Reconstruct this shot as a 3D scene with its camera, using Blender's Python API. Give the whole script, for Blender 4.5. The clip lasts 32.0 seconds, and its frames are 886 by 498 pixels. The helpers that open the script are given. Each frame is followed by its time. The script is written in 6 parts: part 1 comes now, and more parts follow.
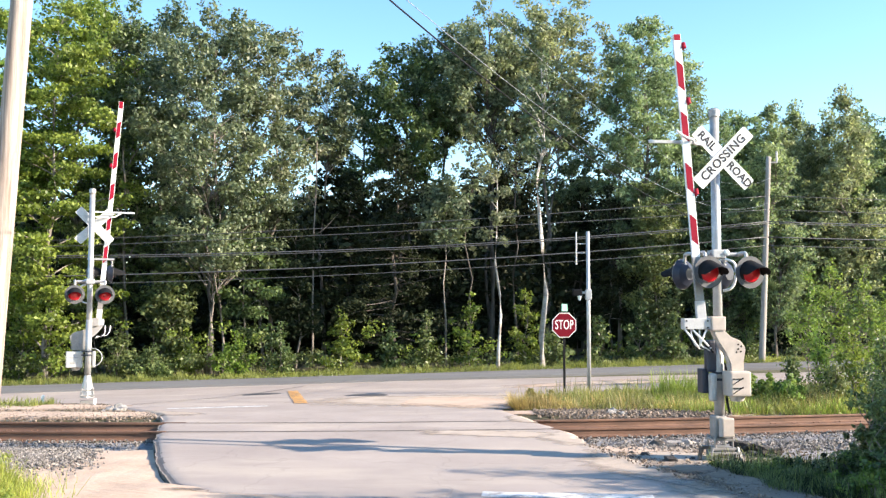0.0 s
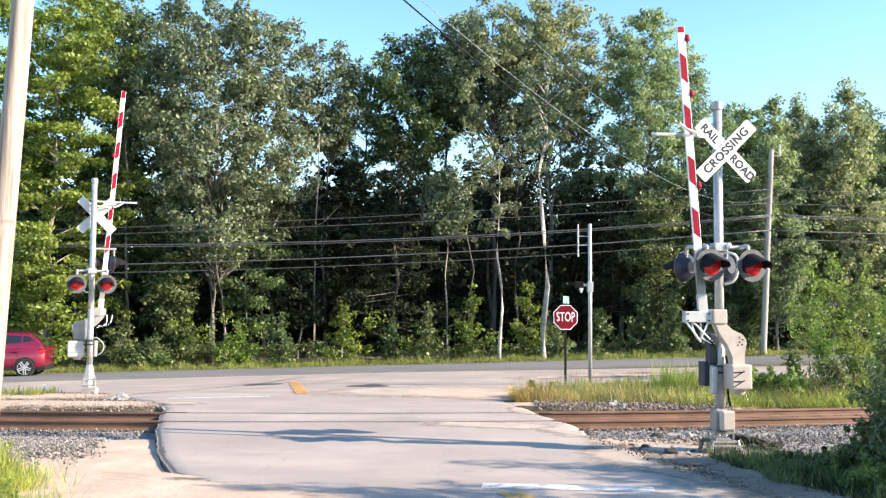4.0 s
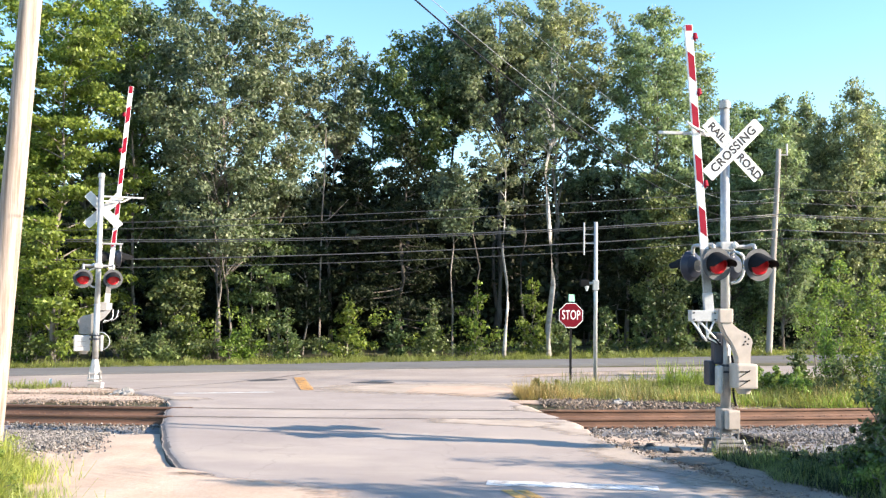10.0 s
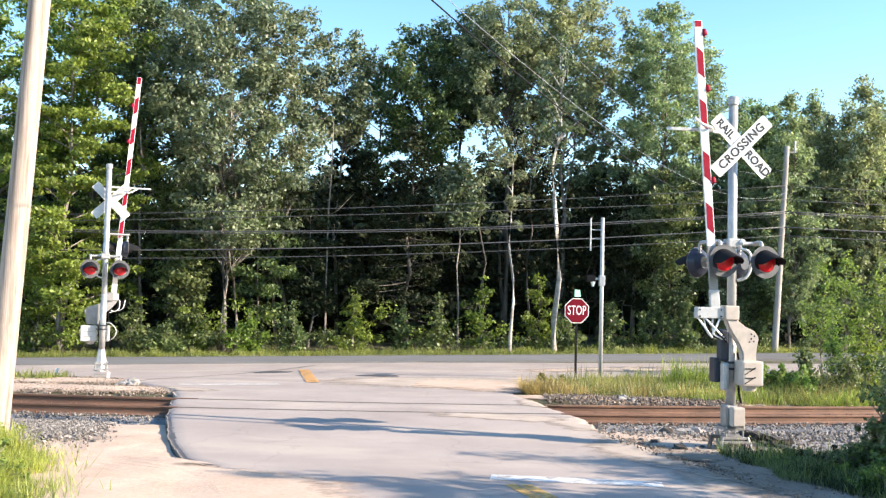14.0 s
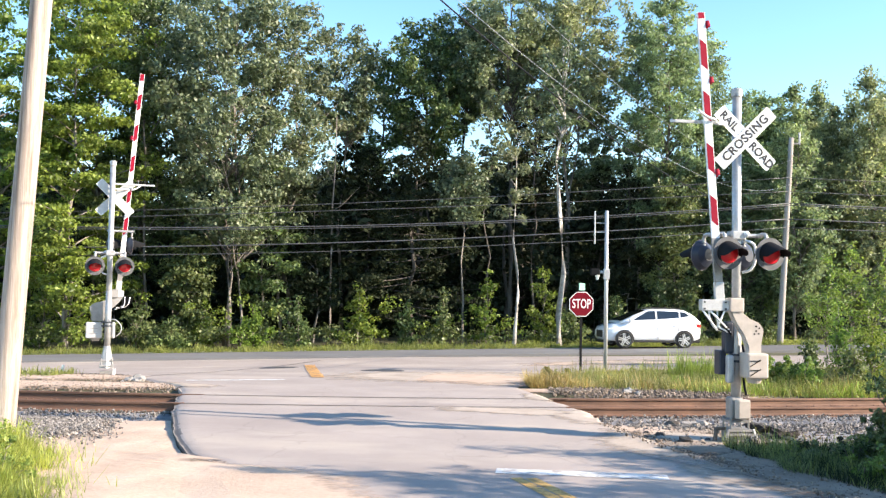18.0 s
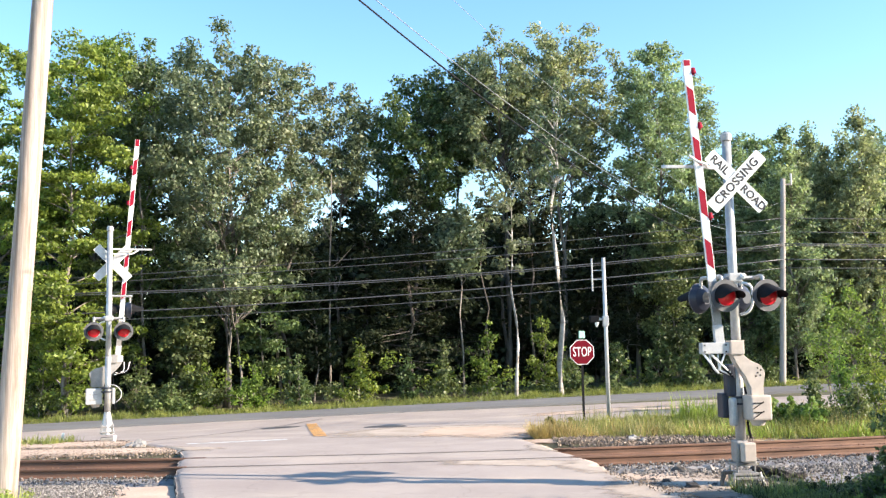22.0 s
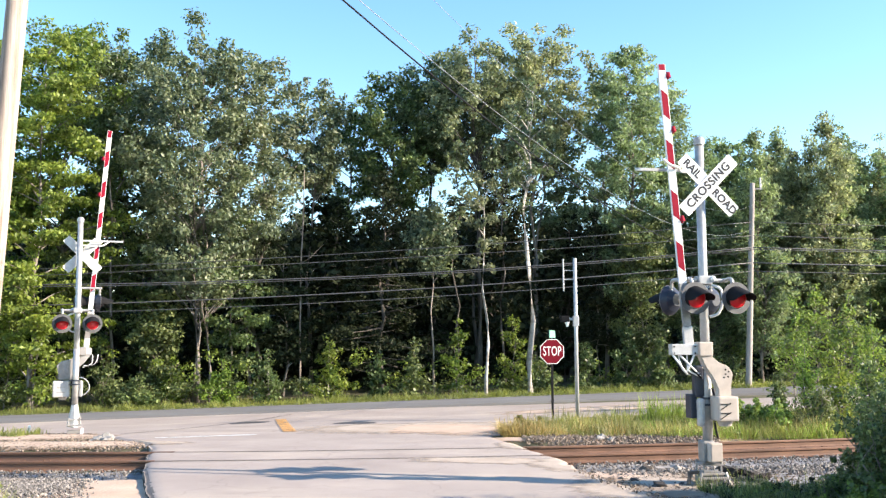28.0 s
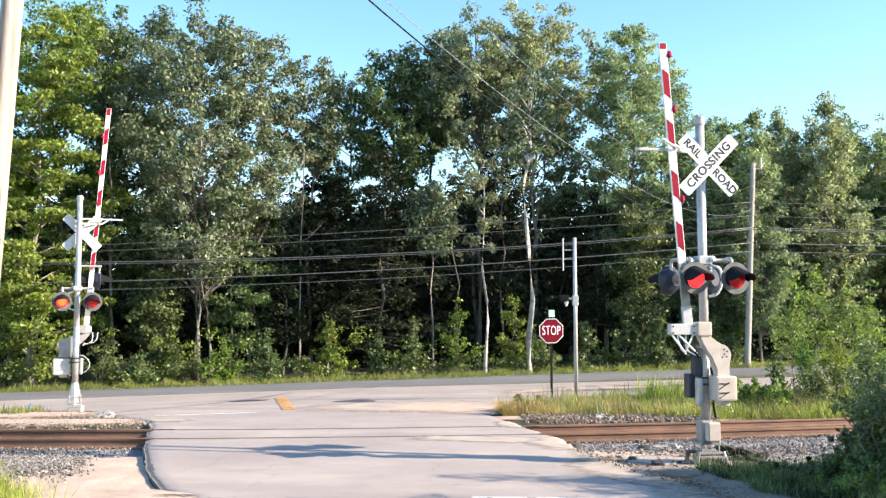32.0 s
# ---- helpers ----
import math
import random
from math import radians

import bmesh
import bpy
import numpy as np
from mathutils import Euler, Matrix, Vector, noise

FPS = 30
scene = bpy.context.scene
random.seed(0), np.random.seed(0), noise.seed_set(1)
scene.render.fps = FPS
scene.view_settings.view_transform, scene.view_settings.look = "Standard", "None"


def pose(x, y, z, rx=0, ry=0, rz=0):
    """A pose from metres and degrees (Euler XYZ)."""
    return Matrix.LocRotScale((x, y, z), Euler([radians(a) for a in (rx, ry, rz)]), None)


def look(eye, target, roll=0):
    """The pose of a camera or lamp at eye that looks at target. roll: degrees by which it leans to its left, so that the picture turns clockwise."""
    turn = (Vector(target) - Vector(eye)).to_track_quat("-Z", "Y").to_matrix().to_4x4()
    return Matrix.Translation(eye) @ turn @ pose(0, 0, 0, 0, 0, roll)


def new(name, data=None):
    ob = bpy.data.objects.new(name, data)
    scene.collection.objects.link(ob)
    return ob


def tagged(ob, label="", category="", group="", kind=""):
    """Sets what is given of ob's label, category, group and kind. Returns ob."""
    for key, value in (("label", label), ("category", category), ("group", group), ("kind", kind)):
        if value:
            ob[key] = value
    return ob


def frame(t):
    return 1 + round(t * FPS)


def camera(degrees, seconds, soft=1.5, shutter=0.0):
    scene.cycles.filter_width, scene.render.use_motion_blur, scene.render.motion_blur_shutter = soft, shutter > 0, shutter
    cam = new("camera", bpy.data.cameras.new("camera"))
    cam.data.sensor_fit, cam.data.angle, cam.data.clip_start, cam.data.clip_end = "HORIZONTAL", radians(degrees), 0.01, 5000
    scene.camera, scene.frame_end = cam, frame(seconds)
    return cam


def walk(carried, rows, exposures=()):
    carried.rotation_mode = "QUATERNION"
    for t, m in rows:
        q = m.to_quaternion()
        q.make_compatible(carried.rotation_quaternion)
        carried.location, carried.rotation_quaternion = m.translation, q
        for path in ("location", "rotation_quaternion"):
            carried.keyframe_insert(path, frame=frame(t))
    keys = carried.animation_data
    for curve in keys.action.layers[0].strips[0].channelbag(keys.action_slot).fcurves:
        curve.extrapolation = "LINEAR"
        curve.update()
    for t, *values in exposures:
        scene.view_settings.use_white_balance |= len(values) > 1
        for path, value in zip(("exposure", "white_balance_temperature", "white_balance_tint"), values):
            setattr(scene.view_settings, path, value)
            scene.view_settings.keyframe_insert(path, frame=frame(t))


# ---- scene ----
cam = camera(49.52, 32.0, soft=1.3)
EYE = (0.0, 0.0, 2.2)
# seconds, the turn of the camera about x, y, z in degrees, and its sway in x and y
PATH = [
    (0, 94.072, -0.064, 0.022, 0.017, 0.031), (0.5, 94.041, -0.076, -0.121, 0.017, 0.031), (1, 93.938, -0.140, -0.098, 0.017, 0.031),
    (1.5, 93.991, 0.183, -0.029, 0.017, 0.032), (2, 94.220, 0.274, 0.085, 0.017, 0.033), (2.5, 94.163, 0.050, 0.104, 0.017, 0.033),
    (3, 93.948, -0.325, 0.135, 0.017, 0.034), (3.5, 93.711, -0.331, 0.131, 0.018, 0.035), (5.5, 93.460, -0.684, 0.053, 0.011, 0.036),
    (6, 93.538, -0.619, 0.186, 0.011, 0.036), (6.5, 93.664, -0.696, 0.317, 0.012, 0.037), (7, 93.693, -0.643, 0.318, 0.013, 0.037),
    (7.5, 93.620, -0.540, 0.268, 0.014, 0.038), (8, 93.487, -0.772, 0.288, 0.014, 0.038), (8.5, 93.405, -0.706, 0.377, 0.014, 0.039),
    (9, 93.387, -0.794, 0.379, 0.014, 0.039), (9.5, 93.390, -0.771, 0.340, 0.014, 0.040), (10, 93.394, -0.814, 0.426, 0.014, 0.040),
    (10.5, 93.364, -0.902, 0.483, 0.014, 0.040), (11, 93.346, -1.101, 0.502, 0.014, 0.039), (11.5, 93.302, -1.317, 0.525, 0.013, 0.038),
    (12, 93.283, -1.295, 0.642, 0.012, 0.037), (12.5, 93.324, -1.456, 0.565, 0.012, 0.036), (13, 93.263, -1.677, 0.632, 0.012, 0.036),
    (13.5, 93.154, -1.393, 0.708, 0.011, 0.036), (14, 93.029, -1.419, 0.768, 0.012, 0.036), (14.5, 92.928, -1.416, 0.872, 0.012, 0.036),
    (16.5, 92.804, -1.639, 1.079, 0.014, 0.046), (17, 92.658, -1.728, 1.055, 0.015, 0.046), (17.5, 92.582, -1.903, 1.026, 0.016, 0.044),
    (18, 92.689, -1.007, 1.046, 0.018, 0.042), (18.5, 92.959, -0.353, 0.863, 0.019, 0.040), (19, 93.118, -0.045, 0.508, 0.020, 0.038),
    (19.5, 93.283, 0.336, 0.377, 0.022, 0.035), (20, 93.454, 0.604, 0.358, 0.026, 0.030), (20.5, 93.978, 0.406, 0.378, 0.030, 0.024),
    (21, 94.758, 1.669, 0.778, 0.031, 0.016), (21.5, 95.578, 1.282, 1.043, 0.028, 0.001), (22, 95.839, 1.110, 1.051, 0.019, -0.021),
    (22.5, 95.926, -0.145, 0.593, 0.004, -0.044), (23, 95.885, 0.735, 0.316, -0.008, -0.059), (23.5, 95.805, 0.907, -0.008, -0.014, -0.066),
    (24, 95.401, 0.690, -0.071, -0.017, -0.071), (24.5, 95.169, 1.000, -0.599, -0.018, -0.075), (25, 95.280, 0.674, -0.688, -0.019, -0.078),
    (25.5, 95.543, 0.664, -0.634, -0.020, -0.079), (27.5, 95.671, 0.264, -0.767, -0.035, -0.092), (28, 95.673, 0.255, -0.780, -0.036, -0.092),
    (28.5, 95.419, -0.085, -0.535, -0.037, -0.092), (29, 94.943, 0.009, -0.537, -0.038, -0.094), (29.5, 94.735, 0.271, -0.625, -0.037, -0.094),
    (30, 94.645, 0.088, -0.679, -0.034, -0.092), (30.5, 94.713, -0.033, -0.742, -0.032, -0.088), (31, 94.870, -0.171, -1.083, -0.033, -0.087),
    (31.5, 94.583, 0.366, -1.054, -0.032, -0.086), (31.8, 94.687, -0.228, -0.864, -0.028, -0.082), (32, 94.433, 0.082, -0.796, -0.028, -0.082),
]
walk(cam, [(t, pose(EYE[0] + u, EYE[1] + v, EYE[2], a, b, c)) for t, a, b, c, u, v in PATH])

# ---- light ----
SUN_AZ, SUN_EL = 12.0, 24.0
sun_dir = Vector((math.cos(radians(SUN_EL)) * math.cos(radians(SUN_AZ)), -math.cos(radians(SUN_EL)) * math.sin(radians(SUN_AZ)), math.sin(radians(SUN_EL))))
world = bpy.data.worlds.new("world")
scene.world = world
world.use_nodes = True
wn = world.node_tree.nodes
sky = wn.new("ShaderNodeTexSky")
sky.sky_type = "NISHITA"
sky.sun_disc = False
sky.sun_elevation = radians(SUN_EL)
sky.sun_rotation = radians(90 + SUN_AZ)
sky.air_density, sky.dust_density, sky.ozone_density = 1.0, 0.25, 1.1
hs = wn.new("ShaderNodeHueSaturation")
hs.inputs["Saturation"].default_value = 1.24
world.node_tree.links.new(sky.outputs[0], hs.inputs["Color"])
world.node_tree.links.new(hs.outputs[0], wn["Background"].inputs[0])
wn["Background"].inputs[1].default_value = 0.14
sun_data = bpy.data.lights.new("sun", "SUN")
sun_data.energy, sun_data.angle, sun_data.color = 5.0, radians(0.55), (1.0, 0.855, 0.70)
sun = new("sun", sun_data)
sun.matrix_world = look(sun_dir * 60, (0, 0, 0))
scene.view_settings.exposure = 1.44

# ---- materials ----
def nodes(name):
    m = bpy.data.materials.new(name)
    m.use_nodes = True
    nt = m.node_tree
    return m, nt, nt.nodes["Principled BSDF"]


def coords(nt, scale):
    tc = nt.nodes.new("ShaderNodeTexCoord")
    mp = nt.nodes.new("ShaderNodeMapping")
    mp.inputs["Scale"].default_value = scale if hasattr(scale, "__len__") else (scale,) * 3
    nt.links.new(tc.outputs["Object"], mp.inputs[0])
    return mp.outputs[0]


def noise_node(nt, scale, detail=6, rough=0.6, stretch=(1, 1, 1)):
    n = nt.nodes.new("ShaderNodeTexNoise")
    n.inputs["Scale"].default_value = scale
    n.inputs["Detail"].default_value = detail
    n.inputs["Roughness"].default_value = rough
    nt.links.new(coords(nt, stretch), n.inputs["Vector"])
    return n.outputs["Fac"]


def ramp(nt, fac, stops):
    r = nt.nodes.new("ShaderNodeValToRGB")
    e = r.color_ramp.elements
    while len(e) < len(stops):
        e.new(0.5)
    for k, (p, c) in enumerate(stops):
        e[k].position, e[k].color = p, (*c, 1) if len(c) == 3 else c
    nt.links.new(fac, r.inputs[0])
    return r.outputs[0]


def mixc(nt, fac, a, b, blend="MIX"):
    m = nt.nodes.new("ShaderNodeMix")
    m.data_type, m.blend_type = "RGBA", blend
    for sock, v in ((m.inputs[0], fac), (m.inputs[6], a), (m.inputs[7], b)):
        if isinstance(v, (int, float)):
            sock.default_value = v
        elif isinstance(v, tuple):
            sock.default_value = (*v, 1)
        else:
            nt.links.new(v, sock)
    return m.outputs[2]


def bump(nt, bsdf, fac, strength, dist=0.02):
    b = nt.nodes.new("ShaderNodeBump")
    b.inputs["Strength"].default_value, b.inputs["Distance"].default_value = strength, dist
    nt.links.new(fac, b.inputs["Height"])
    nt.links.new(b.outputs[0], bsdf.inputs["Normal"])


def rough_mat(name, c1, c2, scale=3.0, fine=40.0, rough=0.8, metal=0.0, bumps=0.2, dist=0.01, stretch=(1, 1, 1), speck=0.35):
    """Two-scale varied surface between two colours."""
    m, nt, b = nodes(name)
    n1 = noise_node(nt, scale, 5, 0.6, stretch)
    n2 = noise_node(nt, fine, 4, 0.7, stretch)
    base = ramp(nt, n1, [(0.3, c1), (0.7, c2)])
    fl = ramp(nt, n2, [(0.3, (0.55, 0.55, 0.55)), (0.7, (1.25, 1.25, 1.25))])
    nt.links.new(mixc(nt, speck, base, fl, "MULTIPLY"), b.inputs["Base Color"])
    b.inputs["Roughness"].default_value, b.inputs["Metallic"].default_value = rough, metal
    bump(nt, b, n2, bumps, dist)
    return m


def leaf_mat(name, dark, light, trans=0.35, rough=0.55, gloss=0.45):
    m, nt, b = nodes(name)
    g = nt.nodes.new("ShaderNodeNewGeometry")
    oi = nt.nodes.new("ShaderNodeObjectInfo")
    c = ramp(nt, g.outputs["Random Per Island"], [(0.0, dark), (0.75, light), (1.0, tuple(min(1, v * 1.15) for v in light))])
    tint = ramp(nt, oi.outputs["Random"], [(0.0, (0.8, 0.95, 0.8)), (1.0, (1.1, 1.03, 0.95))])
    big = ramp(nt, noise_node(nt, 0.55, 3), [(0.36, (0.66, 0.70, 0.72)), (0.64, (1.2, 1.18, 1.12))])
    c = mixc(nt, 1.0, c, tint, "MULTIPLY")
    c = mixc(nt, 1.0, c, big, "MULTIPLY")
    nt.links.new(c, b.inputs["Base Color"])
    b.inputs["Roughness"].default_value = rough - 0.07
    b.inputs["Specular IOR Level"].default_value = gloss
    tr = nt.nodes.new("ShaderNodeBsdfTranslucent")
    nt.links.new(mixc(nt, 1.0, c, (1.14, 1.2, 0.84), "MULTIPLY"), tr.inputs[0])
    mx = nt.nodes.new("ShaderNodeMixShader")
    mx.inputs[0].default_value = trans
    nt.links.new(b.outputs[0], mx.inputs[1])
    nt.links.new(tr.outputs[0], mx.inputs[2])
    nt.links.new(mx.outputs[0], nt.nodes["Material Output"].inputs[0])
    return m


def paint(name, col, rough=0.4, metal=0.0, dirt=0.25, coat=0.0, scale=6.0):
    m, nt, b = nodes(name)
    n = noise_node(nt, scale, 6, 0.65)
    d = ramp(nt, n, [(0.35, tuple(v * (1 - dirt) for v in col)), (0.65, col)])
    nt.links.new(d, b.inputs["Base Color"])
    r = ramp(nt, n, [(0.3, (rough + 0.15,) * 3), (0.7, (rough,) * 3)])
    nt.links.new(r, b.inputs["Roughness"])
    b.inputs["Metallic"].default_value = metal
    b.inputs["Coat Weight"].default_value = coat
    return m


def glow(name, col, strength):
    m, nt, b = nodes(name)
    b.inputs["Base Color"].default_value = (*col, 1)
    b.inputs["Emission Color"].default_value = (*col, 1)
    b.inputs["Emission Strength"].default_value = strength
    return m


def road_mat():
    """Pale worn asphalt with tan dust, dark stains and fine cracks."""
    m, nt, b = nodes("asphalt")
    n1, n2 = noise_node(nt, 0.45, 6, 0.65), noise_node(nt, 95, 3, 0.7)
    base = ramp(nt, n1, [(0.3, (0.305, 0.252, 0.221)), (0.7, (0.40, 0.336, 0.294))])
    dust = ramp(nt, noise_node(nt, 0.22, 5, 0.6, (1.0, 2.2, 1)), [(0.5, (0, 0, 0)), (0.72, (1, 1, 1))])
    c = mixc(nt, dust, base, (0.46, 0.385, 0.32))
    c = mixc(nt, 0.3, c, ramp(nt, n2, [(0.3, (0.5, 0.5, 0.5)), (0.7, (1.3, 1.3, 1.3))]), "MULTIPLY")
    v = nt.nodes.new("ShaderNodeTexVoronoi")
    v.feature = "DISTANCE_TO_EDGE"
    v.inputs["Scale"].default_value = 0.45
    w = nt.nodes.new("ShaderNodeVectorMath")
    w.operation = "ADD"
    wn_ = nt.nodes.new("ShaderNodeTexNoise")
    wn_.inputs["Scale"].default_value = 1.3
    nt.links.new(coords(nt, 1.0), wn_.inputs["Vector"])
    nt.links.new(coords(nt, 1.0), w.inputs[0])
    nt.links.new(wn_.outputs["Color"], w.inputs[1])
    nt.links.new(w.outputs[0], v.inputs["Vector"])
    crack = ramp(nt, v.outputs["Distance"], [(0.0, (0.84, 0.84, 0.84)), (0.010, (1, 1, 1))])
    c = mixc(nt, 1.0, c, crack, "MULTIPLY")
    nt.links.new(c, b.inputs["Base Color"])
    b.inputs["Roughness"].default_value = 0.88
    bump(nt, b, n2, 0.25, 0.004)
    return m


M_ASPHALT = road_mat()
# Broken asphalt edge, darkened to carry the shade along the lip.
M_ASPHALT_EDGE = rough_mat("shaded_asphalt_edge", (0.10, 0.09, 0.085), (0.22, 0.195, 0.18), 2.5, 45, 0.9, 0, 0.5, 0.01, speck=0.5)


def worn_mat(name, c1, c2, lo, hi):
    """Road paint worn through to the asphalt in patches."""
    m, nt, b = nodes(name)
    nt.links.new(ramp(nt, noise_node(nt, 6, 5), [(0.3, c1), (0.7, c2)]), b.inputs["Base Color"])
    b.inputs["Roughness"].default_value = 0.75
    tr = nt.nodes.new("ShaderNodeBsdfTransparent")
    mx = nt.nodes.new("ShaderNodeMixShader")
    f = ramp(nt, noise_node(nt, 3.5, 8, 0.75), [(lo, (0, 0, 0)), (hi, (1, 1, 1))])
    nt.links.new(f, mx.inputs[0])
    nt.links.new(b.outputs[0], mx.inputs[1])
    nt.links.new(tr.outputs[0], mx.inputs[2])
    nt.links.new(mx.outputs[0], nt.nodes["Material Output"].inputs[0])
    return m

M_MAIN = rough_mat("road_asphalt", (0.135, 0.13, 0.13), (0.20, 0.195, 0.19), 0.4, 80, 0.8, 0, 0.25, 0.004, (0.3, 1, 1), 0.3)
M_SOIL = rough_mat("soil", (0.05, 0.055, 0.02), (0.13, 0.11, 0.06), 0.8, 14, 0.95, 0, 0.5, 0.03)
def dust_mat(name, c1, c2):
    """Loose sand that thins out to nothing where its mesh attribute "fade" falls."""
    m, nt, b = nodes(name)
    n1, n2 = noise_node(nt, 1.1, 5), noise_node(nt, 18, 4, 0.7)
    c = mixc(nt, 0.35, ramp(nt, n1, [(0.3, c1), (0.7, c2)]), ramp(nt, n2, [(0.3, (0.6, 0.6, 0.6)), (0.7, (1.25, 1.25, 1.25))]), "MULTIPLY")
    nt.links.new(c, b.inputs["Base Color"])
    b.inputs["Roughness"].default_value = 0.95
    bump(nt, b, n2, 0.45, 0.02)
    at = nt.nodes.new("ShaderNodeAttribute")
    at.attribute_name = "fade"
    ad = nt.nodes.new("ShaderNodeMath")
    ad.operation = "ADD"
    nt.links.new(at.outputs["Fac"], ad.inputs[0])
    nt.links.new(noise_node(nt, 2.2, 8, 0.7, (1, 1.6, 1)), ad.inputs[1])
    f = ramp(nt, ad.outputs[0], [(0.58, (0, 0, 0)), (0.95, (1, 1, 1))])
    tr = nt.nodes.new("ShaderNodeBsdfTransparent")
    mx = nt.nodes.new("ShaderNodeMixShader")
    nt.links.new(f, mx.inputs[0])
    nt.links.new(tr.outputs[0], mx.inputs[1])
    nt.links.new(b.outputs[0], mx.inputs[2])
    nt.links.new(mx.outputs[0], nt.nodes["Material Output"].inputs[0])
    return m


M_DUST = dust_mat("dust_sand", (0.45, 0.325, 0.235), (0.60, 0.45, 0.34))
M_GREYDUST = dust_mat("grey_sand", (0.37, 0.295, 0.23), (0.51, 0.42, 0.34))
M_DIRT = dust_mat("brown_dirt", (0.27, 0.205, 0.15), (0.45, 0.36, 0.28))
# Brown shoulder soil, its tone also darkened for the shade of the bushes.
M_SHOULDER = dust_mat("shaded_shoulder_soil", (0.14, 0.108, 0.08), (0.30, 0.24, 0.185))
M_BED = rough_mat("gravel_bed", (0.18, 0.17, 0.165), (0.34, 0.32, 0.31), 4, 28, 0.95, 0, 0.8, 0.03, speck=0.8)
M_RUST = rough_mat("rusty_steel", (0.098, 0.055, 0.038), (0.225, 0.12, 0.076), 2.5, 30, 0.75, 0.15, 0.2, 0.004, (0.4, 2, 2))
M_RAILTOP = rough_mat("worn_rail", (0.12, 0.085, 0.075), (0.2, 0.155, 0.14), 2.0, 30, 0.35, 0.7, 0.05, 0.002, (0.3, 1, 1))
M_TIE = rough_mat("creosote_timber", (0.07, 0.055, 0.045), (0.17, 0.14, 0.115), 3, 30, 0.9, 0, 0.5, 0.01, (1, 6, 6))
M_GALV = rough_mat("galvanised_steel", (0.42, 0.415, 0.41), (0.58, 0.575, 0.57), 3, 40, 0.45, 0.25, 0.05, 0.002)
M_ALU = paint("silver_paint", (0.50, 0.49, 0.48), 0.40, 0.4, 0.25)
M_CREAM = paint("cream_grey_paint", (0.53, 0.455, 0.39), 0.5, 0, 0.18)
M_OLDSTEEL = rough_mat("dull_steel", (0.22, 0.21, 0.20), (0.36, 0.345, 0.33), 3, 40, 0.5, 0.2, 0.1, 0.003)
M_WHITE = paint("white_sheeting", (0.82, 0.82, 0.80), 0.5, 0, 0.08)
M_BLACK = paint("black_paint", (0.012, 0.012, 0.013), 0.72, 0, 0.2)
M_BLACK.node_tree.nodes["Principled BSDF"].inputs["Specular IOR Level"].default_value = 0.15
M_DARKBLUE = paint("dark_blue_grey_paint", (0.024, 0.03, 0.05), 0.35, 0, 0.2)
M_RED = paint("red_sheeting", (0.29, 0.006, 0.026), 0.65, 0, 0.15)
M_RED.node_tree.nodes["Principled BSDF"].inputs["Specular IOR Level"].default_value = 0.2
M_STOP = paint("stop_red", (0.165, 0.004, 0.014), 0.7, 0, 0.15)
M_STOP.node_tree.nodes["Principled BSDF"].inputs["Specular IOR Level"].default_value = 0.15
M_GREENSIGN = paint("green_sheeting", (0.22, 0.46, 0.35), 0.45, 0, 0.2)
M_LETTER = paint("black_letter", (0.03, 0.03, 0.035), 0.6, 0, 0.1)
M_CONC = rough_mat("concrete", (0.19, 0.18, 0.165), (0.31, 0.295, 0.27), 3, 40, 0.9, 0, 0.4, 0.01)
M_WOODPOLE = rough_mat("weathered_pole", (0.22, 0.15, 0.11), (0.62, 0.53, 0.46), 1.2, 9, 0.85, 0, 0.8, 0.012, (14, 14, 0.22), 0.85)
M_GREYPOLE = rough_mat("grey_pole", (0.25, 0.22, 0.20), (0.42, 0.38, 0.34), 1.5, 12, 0.85, 0, 0.5, 0.01, (8, 8, 0.4))
M_YELLOW = worn_mat("worn_yellow_paint", (0.60, 0.34, 0.09), (0.68, 0.41, 0.14), 0.47, 0.70)
M_YELLOW_FULL = worn_mat("thick_yellow_paint", (0.64, 0.31, 0.07), (0.72, 0.39, 0.12), 0.38, 0.68)
M_WLINE = worn_mat("worn_white_paint", (0.50, 0.49, 0.47), (0.62, 0.61, 0.58), 0.36, 0.60)
M_STOPLINE = worn_mat("white_stop_line_paint", (0.58, 0.57, 0.55), (0.72, 0.71, 0.68), 0.46, 0.70)
M_WIRE = paint("black_cable", (0.02, 0.02, 0.022), 0.6)
M_LINE = paint("weathered_wire", (0.11, 0.11, 0.115), 0.4, 0.3)
M_BRIGHTWIRE = paint("bare_aluminium_wire", (0.42, 0.43, 0.45), 0.35, 0.5)
M_WIRE.node_tree.nodes["Principled BSDF"].inputs["Specular IOR Level"].default_value = 0.1
M_BARK = rough_mat("bark", (0.12, 0.10, 0.085), (0.30, 0.265, 0.23), 2.5, 14, 0.9, 0, 0.8, 0.03, (3, 3, 0.6))
# Darker copy of the bark: the wood's shade is put into its colour.
M_BARK_SHADED = rough_mat("shaded_bark", (0.05, 0.043, 0.036), (0.13, 0.112, 0.096), 2.5, 14, 0.9, 0, 0.8, 0.03, (3, 3, 0.6))
M_BIRCH = rough_mat("birch_bark", (0.20, 0.18, 0.16), (0.60, 0.57, 0.53), 1.6, 9, 0.8, 0, 0.4, 0.02, (1.5, 1.5, 2.5), 0.6)
M_LEAF = leaf_mat("leaf", (0.058, 0.082, 0.034), (0.20, 0.235, 0.10))
M_LEAF_BRIGHT = leaf_mat("leaf_bright", (0.085, 0.13, 0.022), (0.26, 0.32, 0.07), 0.45)
M_LEAF_OLIVE = leaf_mat("leaf_olive", (0.070, 0.092, 0.056), (0.222, 0.254, 0.168))
